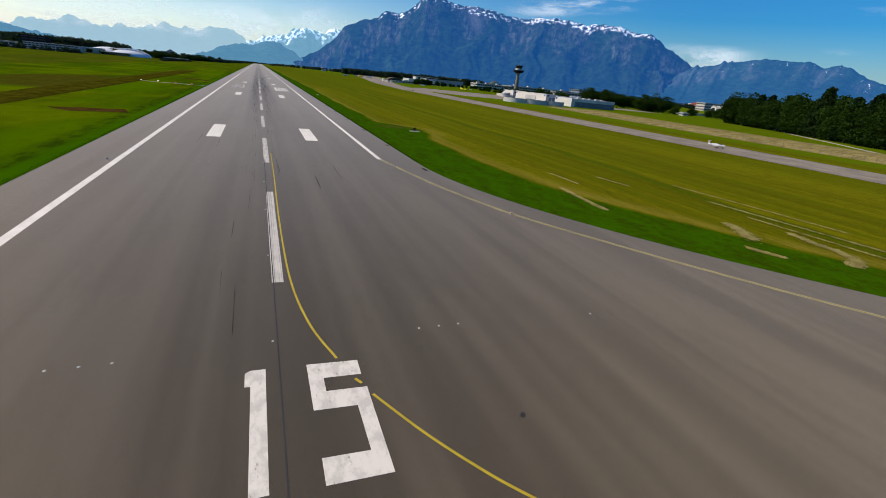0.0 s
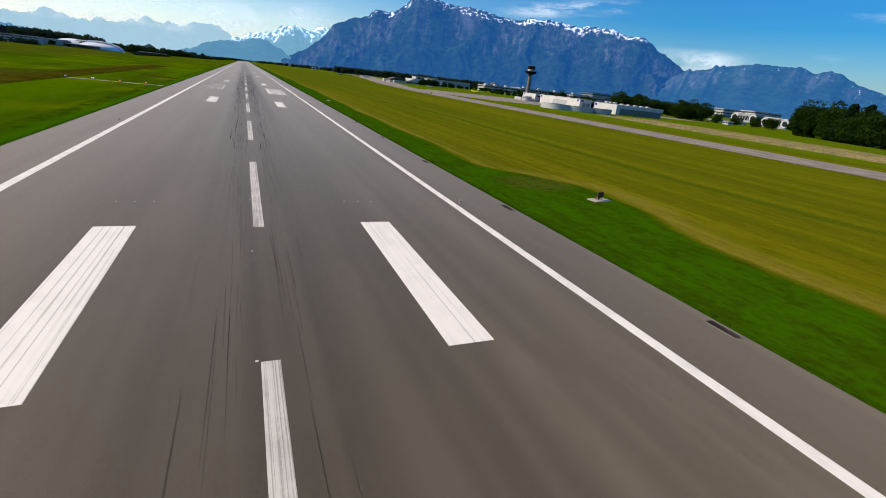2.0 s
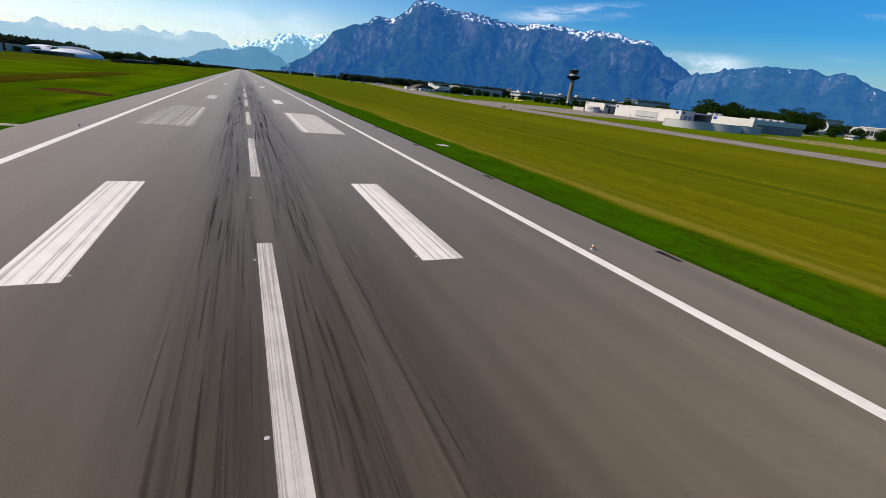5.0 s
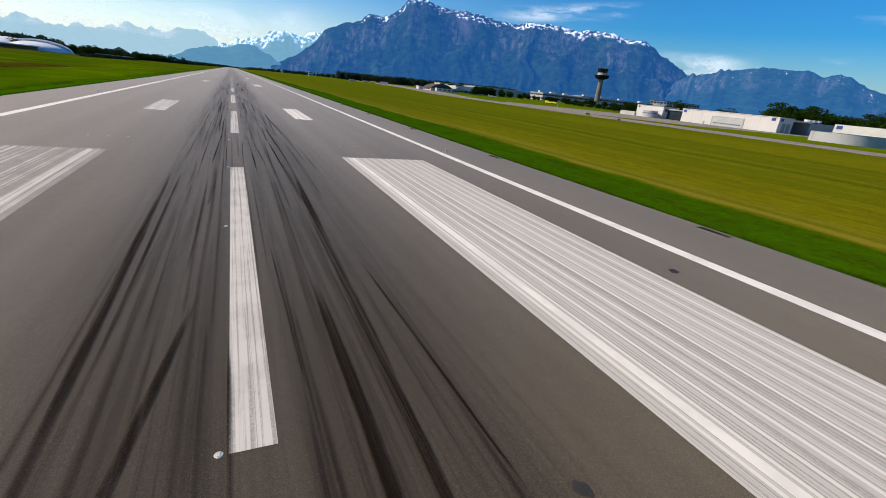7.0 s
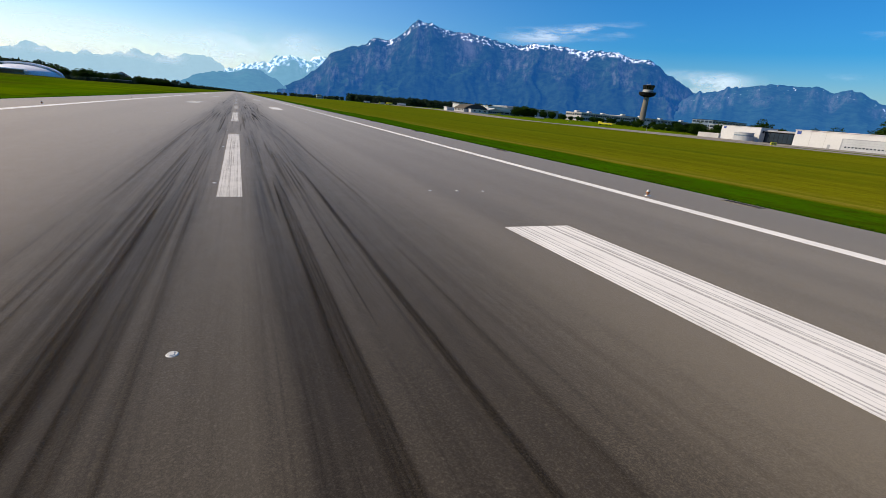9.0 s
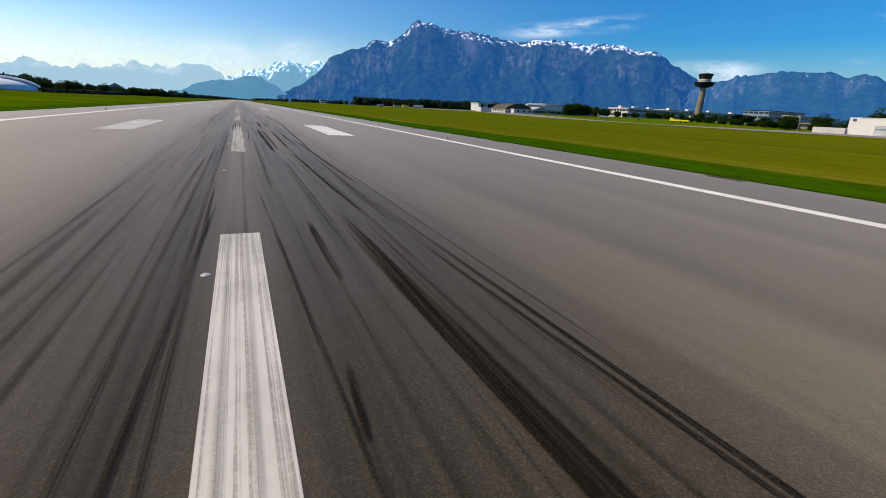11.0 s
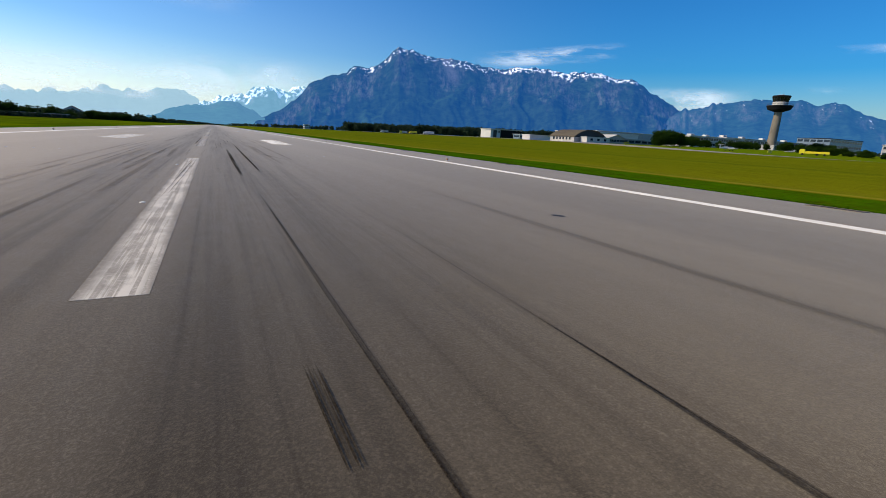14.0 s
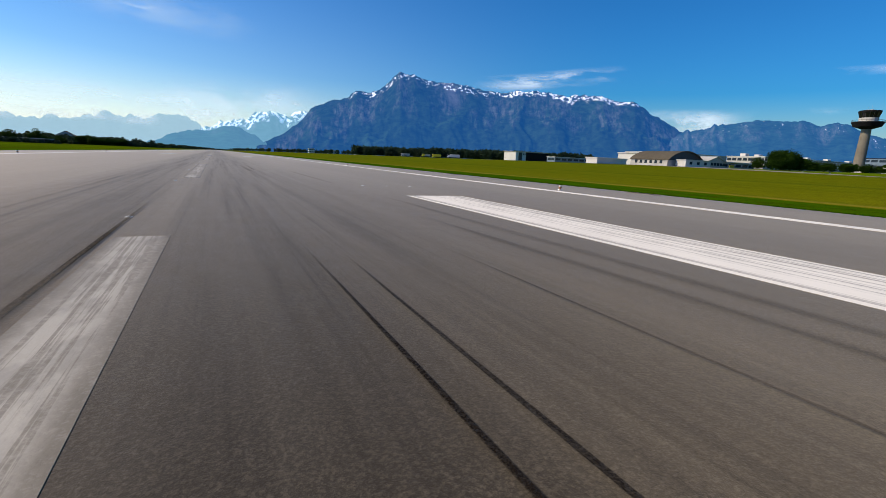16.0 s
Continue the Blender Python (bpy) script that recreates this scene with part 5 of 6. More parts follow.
# ---- bank and fence beyond the taxiway ----
def bank():
    bm = bmesh.new()
    rows = []
    for i in range(60):
        y = -150 + 8.2 * i
        x0 = 178 + 0.00028 * max(0, y - 60) ** 2 + 0.10 * y * 0.4
        fade = 1 - smoothstep(250, 330, y)
        rows.append([bm.verts.new((x0 + dx, y, G + dz * fade - 0.03)) for dx, dz in ((0, 0.0), (4, 0.5), (14, 1.3), (24, 1.6), (42, 1.0), (62, 0.0))])
    for a, b in zip(rows, rows[1:]):
        for j in range(5):
            bm.faces.new((a[j], a[j + 1], b[j + 1], b[j])).smooth = True
    return tagged(part("bank", bm, M_DRY), "low bank of dry straw-coloured tall grass", "grass bank", kind="structure")


bank()


def fence():
    t = thing("fence", (0, 0, 0), "long wire fence on grey posts along the dry bank", "fence")
    post = mesh_of("post", box((-0.05, -0.05, 0), (0.05, 0.05, 1.7)))
    post.materials.append(M_WOOD)
    spots = []
    for i in range(110):
        y = -60 + 3.4 * i
        x = 177 + 0.00028 * max(0, y - 60) ** 2 + 0.04 * y
        ob = part("post", post, None, t)
        ob.matrix_basis = pose(x, y, G - 0.05)
        spots.append((x, y))
    for h in (0.6, 1.1, 1.6):
        bm = bmesh.new()
        for (xa, ya), (xb, yb) in zip(spots, spots[1:]):
            vs = [bm.verts.new((x, y, G + h + dz)) for x, y, dz in ((xa, ya, -0.008), (xb, yb, -0.008), (xb, yb, 0.008), (xa, ya, 0.008))]
            bm.faces.new(vs)
        part("wire", bm, M_STEEL, t)


fence()


# ---- trees ----
def crown_mesh(name, clumps, leaf, per, seed, cone=False):
    """Leaves gathered in clumps round the limbs; the outline stays ragged."""
    g = np.random.default_rng(seed)
    centres, sizes = [], []
    for i in range(clumps):
        if cone:
            h = (i + 0.5) / clumps
            a, r = 2.4 * i, 0.23 * (1 - h) + 0.015
            centres.append((r * 0.75 * math.cos(a), r * 0.75 * math.sin(a), 0.12 + 0.86 * h))
            sizes.append((0.06 + r * 0.45, 0.06 + r * 0.45, 0.05))
        else:
            u = g.normal(0, 1, 3)
            u /= np.linalg.norm(u)
            rr = g.uniform(0.4, 1.0)
            centres.append((0.30 * rr * u[0], 0.30 * rr * u[1], 0.56 + 0.36 * rr * u[2]))
            s = g.uniform(0.10, 0.18)
            sizes.append((s, s, s * 0.8))
    c = np.repeat(np.array(centres), per, 0)
    s = np.repeat(np.array(sizes), per, 0)
    d = g.normal(0, 1, c.shape)
    d /= np.linalg.norm(d, axis=1, keepdims=True)
    p = c + d * s * g.uniform(0.55, 1.05, (len(c), 1))
    a, b = g.normal(0, 1, c.shape), g.normal(0, 1, c.shape)
    a = a / np.linalg.norm(a, axis=1, keepdims=True) * leaf
    b = b / np.linalg.norm(b, axis=1, keepdims=True) * leaf * 0.7
    v = np.stack([p - a, p - b, p + a, p + b], 1).reshape(-1, 3)
    me = bpy.data.meshes.new(name)
    me.from_pydata(v.tolist(), [], np.arange(len(v)).reshape(-1, 4).tolist())
    return me


def trunk_bmesh(seed, cone=False):
    bm = tube(0.022, 0.006 if cone else 0.012, 0, 0.9 if cone else 0.55, sides=7)
    r = random.Random(seed)
    if not cone:
        for k in range(6):
            a, up = k * 1.05 + r.random(), r.uniform(0.25, 0.5)
            m = Matrix.Translation((0, 0, up)) @ Matrix.Rotation(a, 4, "Z") @ Matrix.Rotation(r.uniform(0.6, 1.0), 4, "Y") @ Matrix.Translation((0, 0, 0.13))
            bmesh.ops.create_cone(bm, cap_ends=True, segments=5, radius1=0.009, radius2=0.003, depth=0.28, matrix=m)
    return bm


def tree_kind(seed, cone=False):
    t = thing("tree", (0, 0, -500), "", "tree")
    part("trunk", trunk_bmesh(seed, cone), M_BARK, t)
    part("crown", crown_mesh("crown", 38, 0.024, 105 if cone else 130, seed, cone), M_NEEDLE if cone else M_LEAF, t)
    return t


KINDS = [tree_kind(s) for s in (1, 2, 3)] + [tree_kind(s, True) for s in (4, 5)]
LABELS = ("dark green broadleaf tree with a ragged crown", "tall dark green spruce")
used = set()


def tree(x, y, tall, which, group, z=None, spread=1.0, label=""):
    base = KINDS[which]
    m = pose(x, y, rise(x) if z is None else z, 0, 0, rng.uniform(0, 360))
    if which in used:
        t = copy_thing(base, m)
    else:
        t, base.matrix_basis = base, m
        used.add(which)
    t.scale = (tall * spread, tall * spread, tall)
    return tagged(t, label or LABELS[which > 2], "tree", group)


# wood beyond the bank
for k in range(95):
    u, v = rng.random(), rng.random()
    x, y = 300 + 330 * u + rng.uniform(-4, 4) + 60 * v, 190 + 180 * u - 95 * v + rng.uniform(-4, 4)
    if k < 42:
        u = k / 41
        x, y = 284 + 110 * u + rng.uniform(-3, 3), 118 + 176 * u + rng.uniform(-4, 4)
    elif k < 58:
        u = (k - 42) / 15
        x, y = 250 + 40 * u + rng.uniform(-3, 3), 60 + 58 * u + rng.uniform(-4, 4)
    else:
        u, v = rng.random(), rng.uniform(8, 60)
        x, y = 284 + 120 * u + v, 90 + 190 * u - 0.2 * v
    conifer = rng.random() < (0.5 if y < 170 else 0.15)
    tree(x, y, rng.uniform(23, 30) * (1.08 if conifer else 1.05), rng.choice((3, 4)) if conifer else rng.choice((0, 1, 2)), "wood beside the field", G - (1.0 if conifer else 5.0), 1.15 if conifer else rng.uniform(0.85, 1.05))
# behind the hangars
for x, y, tall in ((372, 470, 21), (384, 482, 24), (392, 466, 23), (404, 480, 24), (415, 468, 22), (428, 462, 21), (440, 452, 22), (452, 447, 23), (462, 440, 22), (446, 432, 17),
                   (372, 520, 15), (360, 540, 13), (350, 548, 17), (340, 556, 11), (455, 415, 12), (470, 404, 11), (488, 396, 12), (472, 370, 14), (350, 500, 14), (430, 440, 20)):
    tree(x, y, tall * 1.12, rng.choice((0, 1, 2)), "trees behind the hangars", G - 0.22 * tall, 1.35)
# along the apron road
for k in range(48):
    u = k / 47
    x, y = 240 + 250 * u + rng.uniform(-4, 4), 684 + 12 * u + rng.uniform(-6, 6)
    tall = rng.uniform(4.5, 7.5) + (4 if k in (1, 2, 4, 25, 38, 42) else 0)
    tree(x, y, tall, rng.choice((0, 1, 2)), "trees along the apron road", rise(x, y) - 0.2 * tall, 1.25)
for x, y, tall in ((212, 664, 8), (219, 669, 10), (227, 671, 11), (235, 672, 10), (330, 600, 9), (338, 590, 11), (352, 600, 10), (372, 610, 9), (345, 575, 12), (318, 560, 7), (322, 552, 6)):
    tree(x, y, tall * 1.15, rng.choice((0, 1, 2)), "trees along the apron road", rise(x, y) - 0.22 * tall, 1.25)
# the hedge behind the apron
for k in range(44):
    u = k / 43
    x, y = 306 + 130 * u + rng.uniform(-3, 3), 640 - 78 * u + rng.uniform(-5, 5)
    tall = rng.uniform(4.0, 6.5)
    tree(x, y, tall, rng.choice((0, 1, 2)), "hedge behind the apron", rise(x, y) - 0.22 * tall, 1.5, "dark green bush in the hedge behind the apron")
# across the meadow
for k in range(46):
    u = rng.random()
    tree(-430 + 235 * u + rng.uniform(-10, 10), 760 + 260 * u + rng.uniform(-30, 20) , rng.uniform(9, 15), rng.choice((0, 1, 2)), "trees across the meadow", -2, 1.4)
for k in range(30):
    u = rng.random()
    tree(-190 + 60 * u + rng.uniform(-8, 8), 1010 + 420 * u, rng.uniform(10, 16), rng.choice((0, 1, 2)), "trees across the meadow", -2, 1.4)


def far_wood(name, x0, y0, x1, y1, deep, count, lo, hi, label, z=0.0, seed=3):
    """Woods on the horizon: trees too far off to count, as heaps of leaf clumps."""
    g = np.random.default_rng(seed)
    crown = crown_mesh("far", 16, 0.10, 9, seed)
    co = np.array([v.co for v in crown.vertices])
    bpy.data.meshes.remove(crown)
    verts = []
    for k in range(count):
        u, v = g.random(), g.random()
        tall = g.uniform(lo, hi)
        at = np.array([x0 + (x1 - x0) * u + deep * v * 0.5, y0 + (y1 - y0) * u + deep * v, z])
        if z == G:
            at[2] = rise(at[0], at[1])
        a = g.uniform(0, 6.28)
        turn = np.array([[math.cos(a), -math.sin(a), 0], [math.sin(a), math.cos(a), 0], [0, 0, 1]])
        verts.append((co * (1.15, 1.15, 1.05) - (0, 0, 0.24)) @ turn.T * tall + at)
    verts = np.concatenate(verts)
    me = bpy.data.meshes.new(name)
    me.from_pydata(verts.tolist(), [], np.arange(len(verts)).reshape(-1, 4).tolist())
    return tagged(part(name, me, M_HAZED_LEAF), label, "woods", kind="stuff")


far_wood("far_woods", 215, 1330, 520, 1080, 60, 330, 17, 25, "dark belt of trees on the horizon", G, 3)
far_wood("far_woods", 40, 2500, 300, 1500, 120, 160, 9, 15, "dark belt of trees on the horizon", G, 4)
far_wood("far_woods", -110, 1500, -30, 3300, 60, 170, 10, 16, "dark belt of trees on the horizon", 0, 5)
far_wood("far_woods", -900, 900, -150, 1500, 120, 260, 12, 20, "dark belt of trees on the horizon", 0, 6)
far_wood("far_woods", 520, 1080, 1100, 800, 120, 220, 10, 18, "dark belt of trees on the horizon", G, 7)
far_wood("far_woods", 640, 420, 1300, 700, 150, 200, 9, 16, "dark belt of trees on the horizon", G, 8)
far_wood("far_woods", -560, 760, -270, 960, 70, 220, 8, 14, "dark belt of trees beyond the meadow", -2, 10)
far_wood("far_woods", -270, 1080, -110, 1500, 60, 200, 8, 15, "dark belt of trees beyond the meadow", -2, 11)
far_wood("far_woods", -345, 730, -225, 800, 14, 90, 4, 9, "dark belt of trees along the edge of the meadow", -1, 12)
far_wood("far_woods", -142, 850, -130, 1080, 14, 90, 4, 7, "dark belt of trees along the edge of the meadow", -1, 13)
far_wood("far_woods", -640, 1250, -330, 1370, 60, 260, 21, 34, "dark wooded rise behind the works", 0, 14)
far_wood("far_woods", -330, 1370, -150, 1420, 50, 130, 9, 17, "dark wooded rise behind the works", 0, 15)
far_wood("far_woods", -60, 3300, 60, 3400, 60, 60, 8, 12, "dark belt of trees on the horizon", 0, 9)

# ---- buildings ----
def panes(parent, axis, fixed, spans, z0, z1, material, name="window"):
    """Panes set on a wall: axis is the wall's own direction, fixed its place; each pane a mesh of its own."""
    for a, b in spans:
        if axis == "y":
            lo, hi = (fixed - 0.06, a, z0), (fixed + 0.06, b, z1)
        else:
            lo, hi = (a, fixed - 0.06, z0), (b, fixed + 0.06, z1)
        part(name, box(lo, hi), material, parent)


def spread(a, b, count, fill=0.8):
    w = (b - a) / count
    return [(a + w * i + w * (1 - fill) / 2, a + w * (i + 1) - w * (1 - fill) / 2) for i in range(count)]


def flat_roof(parent, x0, x1, y0, y1, z, material, over=0.4, thick=0.5):
    part("roof", box((x0 - over, y0 - over, z), (x1 + over, y1 + over, z + thick), 0.05), material, parent)


def house(name, x0, x1, y0, y1, tall, wall, roof, label, category="building", windows=0, gable=False, glass=None, rows=1, group="", pitch=0.28):
    """A plain block with its roof and rows of windows on the two sides that face the runway."""
    z = rise(x0, (y0 + y1) / 2)
    t = thing(name, (0, 0, 0), label, category, group)
    part("wall", box((x0, y0, z - 0.3), (x1, y1, z + tall)), wall, t)
    if gable:
        bm = bmesh.new()
        xm, rise_by = (x0 + x1) / 2, (x1 - x0) * pitch
        pts = [(x0 - 0.5, z + tall - 0.1), (xm, z + tall + rise_by), (x1 + 0.5, z + tall - 0.1), (x1 + 0.5, z + tall + 0.2), (xm, z + tall + rise_by + 0.3), (x0 - 0.5, z + tall + 0.2)]
        a = [bm.verts.new((px, y0 - 0.5, pz)) for px, pz in pts]
        b = [bm.verts.new((px, y1 + 0.5, pz)) for px, pz in pts]
        for i in range(6):
            bm.faces.new((a[i], a[(i + 1) % 6], b[(i + 1) % 6], b[i]))
        for i in (0, 1):
            for ring in (a, b):
                bm.faces.new((ring[i], ring[i + 1], ring[4 - i], ring[5 - i]))
        for y in (y0 + 0.02, y1 - 0.02):
            gb = bmesh.new()
            gb.faces.new([gb.verts.new(p) for p in ((x0, y, z + tall), (x1, y, z + tall), (xm, y, z + tall + rise_by))])
            part("gable", gb, wall, t)
        part("roof", bm, roof, t)
    else:
        flat_roof(t, x0, x1, y0, y1, z + tall, roof)
    if windows:
        step = tall / rows
        for r in range(rows):
            za, zb = z + step * r + step * 0.35, z + step * r + step * 0.8
            panes(t, "y", x0, spread(y0, y1, max(1, int(windows * (y1 - y0) / max(1, x1 - x0)))), za, zb, glass or M_GLASS)
            panes(t, "x", y0, spread(x0, x1, windows), za, zb, glass or M_GLASS)
    return t


def long_hangar():
    t = thing("hangar", (0, 0, 0), "long white flat-roofed hangar with a wide grey roller door", "hangar", "white hangars")
    part("front_hall", box((277.5, 420, G - 0.3), (291, 483, G + 8.1)), M_WHITE, t)
    part("parapet", box((277.2, 419.7, G + 8.1), (291.3, 483.3, G + 8.45), 0.05), M_WHITE, t)
    part("rear_hall", box((309, 420.6, G - 0.3), (338, 482, G + 7.3)), M_GREY_WALL, t)
    # solid block, its near-black colour put in for the recess's shade
    part("recess_shade", box((291, 440, G - 0.3), (309, 482, G + 7.3)), M_DARK, t, "near-black block for the shaded recess between the halls")
    part("canopy", box((291, 420.4, G + 6.9), (309.4, 440, G + 7.7), 0.05), M_WHITE, t, "white canopy over the open bay")
    door = part("roller_door", box((277.35, 440, G), (277.6, 460, G + 5.3), 0.03), M_PALE_WALL, t, "grey roller door with a row of small panes")
    for a, b in spread(441, 459, 12, 0.55):
        part("pane", box((277.28, a, G + 1.3), (277.36, b, G + 1.9)), M_GLASS, door)
    for i in range(4):
        part("panel_joint", box((277.3, 440.2, G + 1.0 + i), (277.36, 459.8, G + 1.05 + i)), M_GREY_WALL, door)
    part("door_frame", box((277.3, 439.4, G), (277.55, 440, G + 5.6)), M_GREY_WALL, t)
    part("door_frame", box((277.3, 460, G), (277.55, 460.6, G + 5.6)), M_GREY_WALL, t)
    part("door_frame", box((277.3, 439.4, G + 5.3), (277.55, 460.6, G + 5.6)), M_GREY_WALL, t)
    part("sign", box((277.3, 422, G + 6.2), (277.5, 424.2, G + 7.7)), M_BLUE, t, "square blue sign")
    part("sign", box((279, 419.8, G + 6.2), (281.4, 420.02, G + 7.7)), M_BLUE, t, "square blue sign")
    part("sign", box((277.3, 480, G + 6.2), (277.5, 482, G + 7.7)), M_BLUE, t, "square blue sign")
    for y in (430.5, 468, 475):
        part("wall_joint", box((277.44, y, G), (277.52, y + 0.12, G + 8.1)), M_OFFWHITE, t)
    part("side_door", box((277.4, 465, G), (277.6, 466.2, G + 2.1)), M_GREY_WALL, t)
    for x in (281, 285.5):
        part("side_panel", box((x, 419.9, G + 0.2), (x + 3.5, 420.03, G + 5.2)), M_BLUE_GREY, t)
    for i in range(3):
        part("roof_arch", tube(2.0, 2.0, G + 7.75 + 0.0, G + 9.0, (312 + 5 * i, 424), 10), M_WHITE, t, "white rounded roof vent")


def glass_hall():
    t = thing("hangar", (0, 0, 0), "low hall with a white fascia and dark blue glazing", "hangar", "white hangars")
    part("core", box((267.4, 362, G - 0.3), (316, 387.6, G + 6.6)), M_BLUE_GREY, t)
    part("fascia", box((267, 361.5, G + 4.6), (317, 388, G + 7.4), 0.06), M_WHITE, t)
    part("front_wall", box((267, 361.5, G - 0.3), (271, 388, G + 4.6)), M_WHITE, t)
    for a, b in spread(272, 316, 14, 0.9):
        part("pane", box((a, 361.8, G + 0.3), (b, 361.98, G + 4.4)), M_BLUE_GREY, t)
    part("sign", box((266.85, 384.5, G + 5.3), (267.02, 387, G + 6.9)), M_BLUE, t, "square blue sign")
    for k in range(5):
        part("roof_unit", box((280 + 7 * k, 370, G + 7.4), (282.4 + 7 * k, 373, G + 8.4), 0.05), M_GREY_WALL, t)
    house("shed", 316, 330, 376, 392, 2.6, M_OFFWHITE, M_PALE_WALL, "low white shed with a pale metal roof", "shed", 3)


def blast_walls():
    ends = [(195.2, 360), (207.5, 342), (229, 343.5), (247.5, 345.5)]
    for (xa, ya), (xb, yb) in zip(ends, ends[1:]):
        mx, my = (xa + xb) / 2, (ya + yb) / 2
        dx, dy = xb - xa, yb - ya
        d = math.hypot(dx, dy)
        nx, ny = dy / d, -dx / d
        t = thing("blast_wall", (0, 0, 0), "curved pale ribbed metal blast wall on the grass", "wall", "curved blast walls")
        pts = []
        for i in range(29):
            u = i / 28
            bulge = d * 0.30 * math.sin(math.pi * u) ** 0.8
            pts.append((xa + dx * u + nx * bulge * (-1 if ny > 0 else 1), ya + dy * u + ny * bulge * (-1 if ny > 0 else 1)))
        for i, ((x1, y1), (x2, y2)) in enumerate(zip(pts, pts[1:])):
            part("panel", slab([(x1, y1), (x2, y2), (x2 + 0.1, y2 + 0.3), (x1 + 0.1, y1 + 0.3)], G - 0.2, G + 3.6), M_PALE_WALL, t)
        part("coping", ribbon([(x, y + 0.15) for x, y in pts], 0.5, G + 3.62), M_WHITE, t)


def tank_hall():
    t = thing("hangar", (0, 0, 0), "white corner building with a dark glazed wing", "hangar", "white hangars")
    part("white_block", box((288, 508, G - 0.3), (304, 533, G + 8.2)), M_WHITE, t)
    part("parapet", box((287.8, 507.8, G + 8.2), (304.2, 533.2, G + 8.5), 0.04), M_OFFWHITE, t)
    part("wing", box((293, 486, G - 0.3), (330, 508, G + 6.4)), M_DARK, t)
    part("wing_roof", box((292.5, 485.5, G + 6.4), (330.5, 508, G + 7.4), 0.05), M_GREY_WALL, t)
    panes(t, "y", 292.95, spread(487, 507.5, 8, 0.9), G + 0.4, G + 5.8, M_GLASS)
    panes(t, "x", 507.95, spread(289.5, 303, 5, 0.8), G + 5.2, G + 6.8, M_GLASS)
    part("low_wall", box((286.5, 533, G - 0.3), (291, 548, G + 3.0)), M_OFFWHITE, t)
    part("sign", box((287.85, 530, G + 6.6), (288.02, 531.6, G + 7.8)), M_BLUE, t, "square blue sign")
    k = thing("storage_tank", (281, 513, G), "squat white cylindrical tank with a dark band", "tank")
    part("shell", tube(5.2, 5.2, -0.2, 4.6, sides=32), M_PALE_WALL, k)
    part("band", tube(5.25, 5.25, 2.6, 3.3, sides=32), M_BLUE_GREY, k)
    part("lid", tube(5.4, 5.1, 4.6, 4.9, sides=32), M_WHITE, k)


def ring(inner, outer, z1, z2, sides=36):
    bm = bmesh.new()
    rows = [[bm.verts.new((r * math.cos(2 * math.pi * k / sides), r * math.sin(2 * math.pi * k / sides), z)) for r, z in ((inner, z1), (outer, z1), (outer, z2), (inner, z2))] for k in range(sides)]
    for p, q in zip(rows, rows[1:] + rows[:1]):
        for j in range(4):
            bm.faces.new((p[j], q[j], q[(j + 1) % 4], p[(j + 1) % 4]))
    return bm


def control_tower():
    x, y = 409.5, 714.5
    t = thing("control_tower", (x, y, G), "brown concrete control tower with a dark disc gallery and glass cab", "control tower")
    part("foot", box((-5.2, -5.2, -0.3), (5.2, 5.2, 8.5), 0.1), M_OFFWHITE, t, "white base block")
    part("shaft", tube(3.3, 2.7, 8.4, 34.6, sides=32), M_SHAFT, t)
    part("collar", tube(2.9, 7.4, 34.6, 36.2, sides=32), M_DARK, t)
    part("gallery", tube(7.6, 8.9, 36.2, 39.0, sides=36), M_DARK, t, "dark round gallery flaring outwards")
    part("gallery_deck", tube(9.0, 9.0, 39.0, 39.4, sides=36), M_BLACK, t)
    rail = bmesh.new()
    for k in range(24):
        a = 2 * math.pi * k / 24
        add_tube(rail, 0.05, 0.05, 39.4, 40.5, (8.8 * math.cos(a), 8.8 * math.sin(a)), 6)
    part("rail_posts", rail, M_BLACK, t)
    part("gallery_rail", ring(8.75, 8.88, 40.4, 40.55), M_BLACK, t)
    part("drum", tube(5.3, 5.3, 39.4, 42.2, sides=32), M_OFFWHITE, t, "white drum under the cab")
    part("cab_glass", tube(4.9, 6.0, 42.2, 46.0, sides=16), M_CAB, t, "outward leaning tinted glass cab")
    for k in range(16):
        a = 2 * math.pi * k / 16
        bm = bmesh.new()
        p, q = Vector((4.98 * math.cos(a), 4.98 * math.sin(a), 42.2)), Vector((6.08 * math.cos(a), 6.08 * math.sin(a), 46.0))
        m = Matrix.Translation((p + q) / 2) @ (q - p).to_track_quat("Z", "Y").to_matrix().to_4x4()
        bmesh.ops.create_cube(bm, size=1, matrix=m @ Matrix.Diagonal((0.22, 0.22, (q - p).length, 1)))
        part("mullion", bm, M_BLACK, t)
    part("cab_roof", tube(6.3, 6.1, 46.0, 47.0, sides=32), M_DARK, t)
    part("roof_unit", box((-2, -2, 47.0), (2, 2, 47.7), 0.1), M_GREY_WALL, t)
    for dx, dy, h in ((1.5, 0, 4.0), (-1.5, 1.0, 2.8), (0, -1.6, 2.2)):
        part("aerial", tube(0.08, 0.04, 47.0, 47.0 + h, (dx, dy), 6), M_STEEL, t)


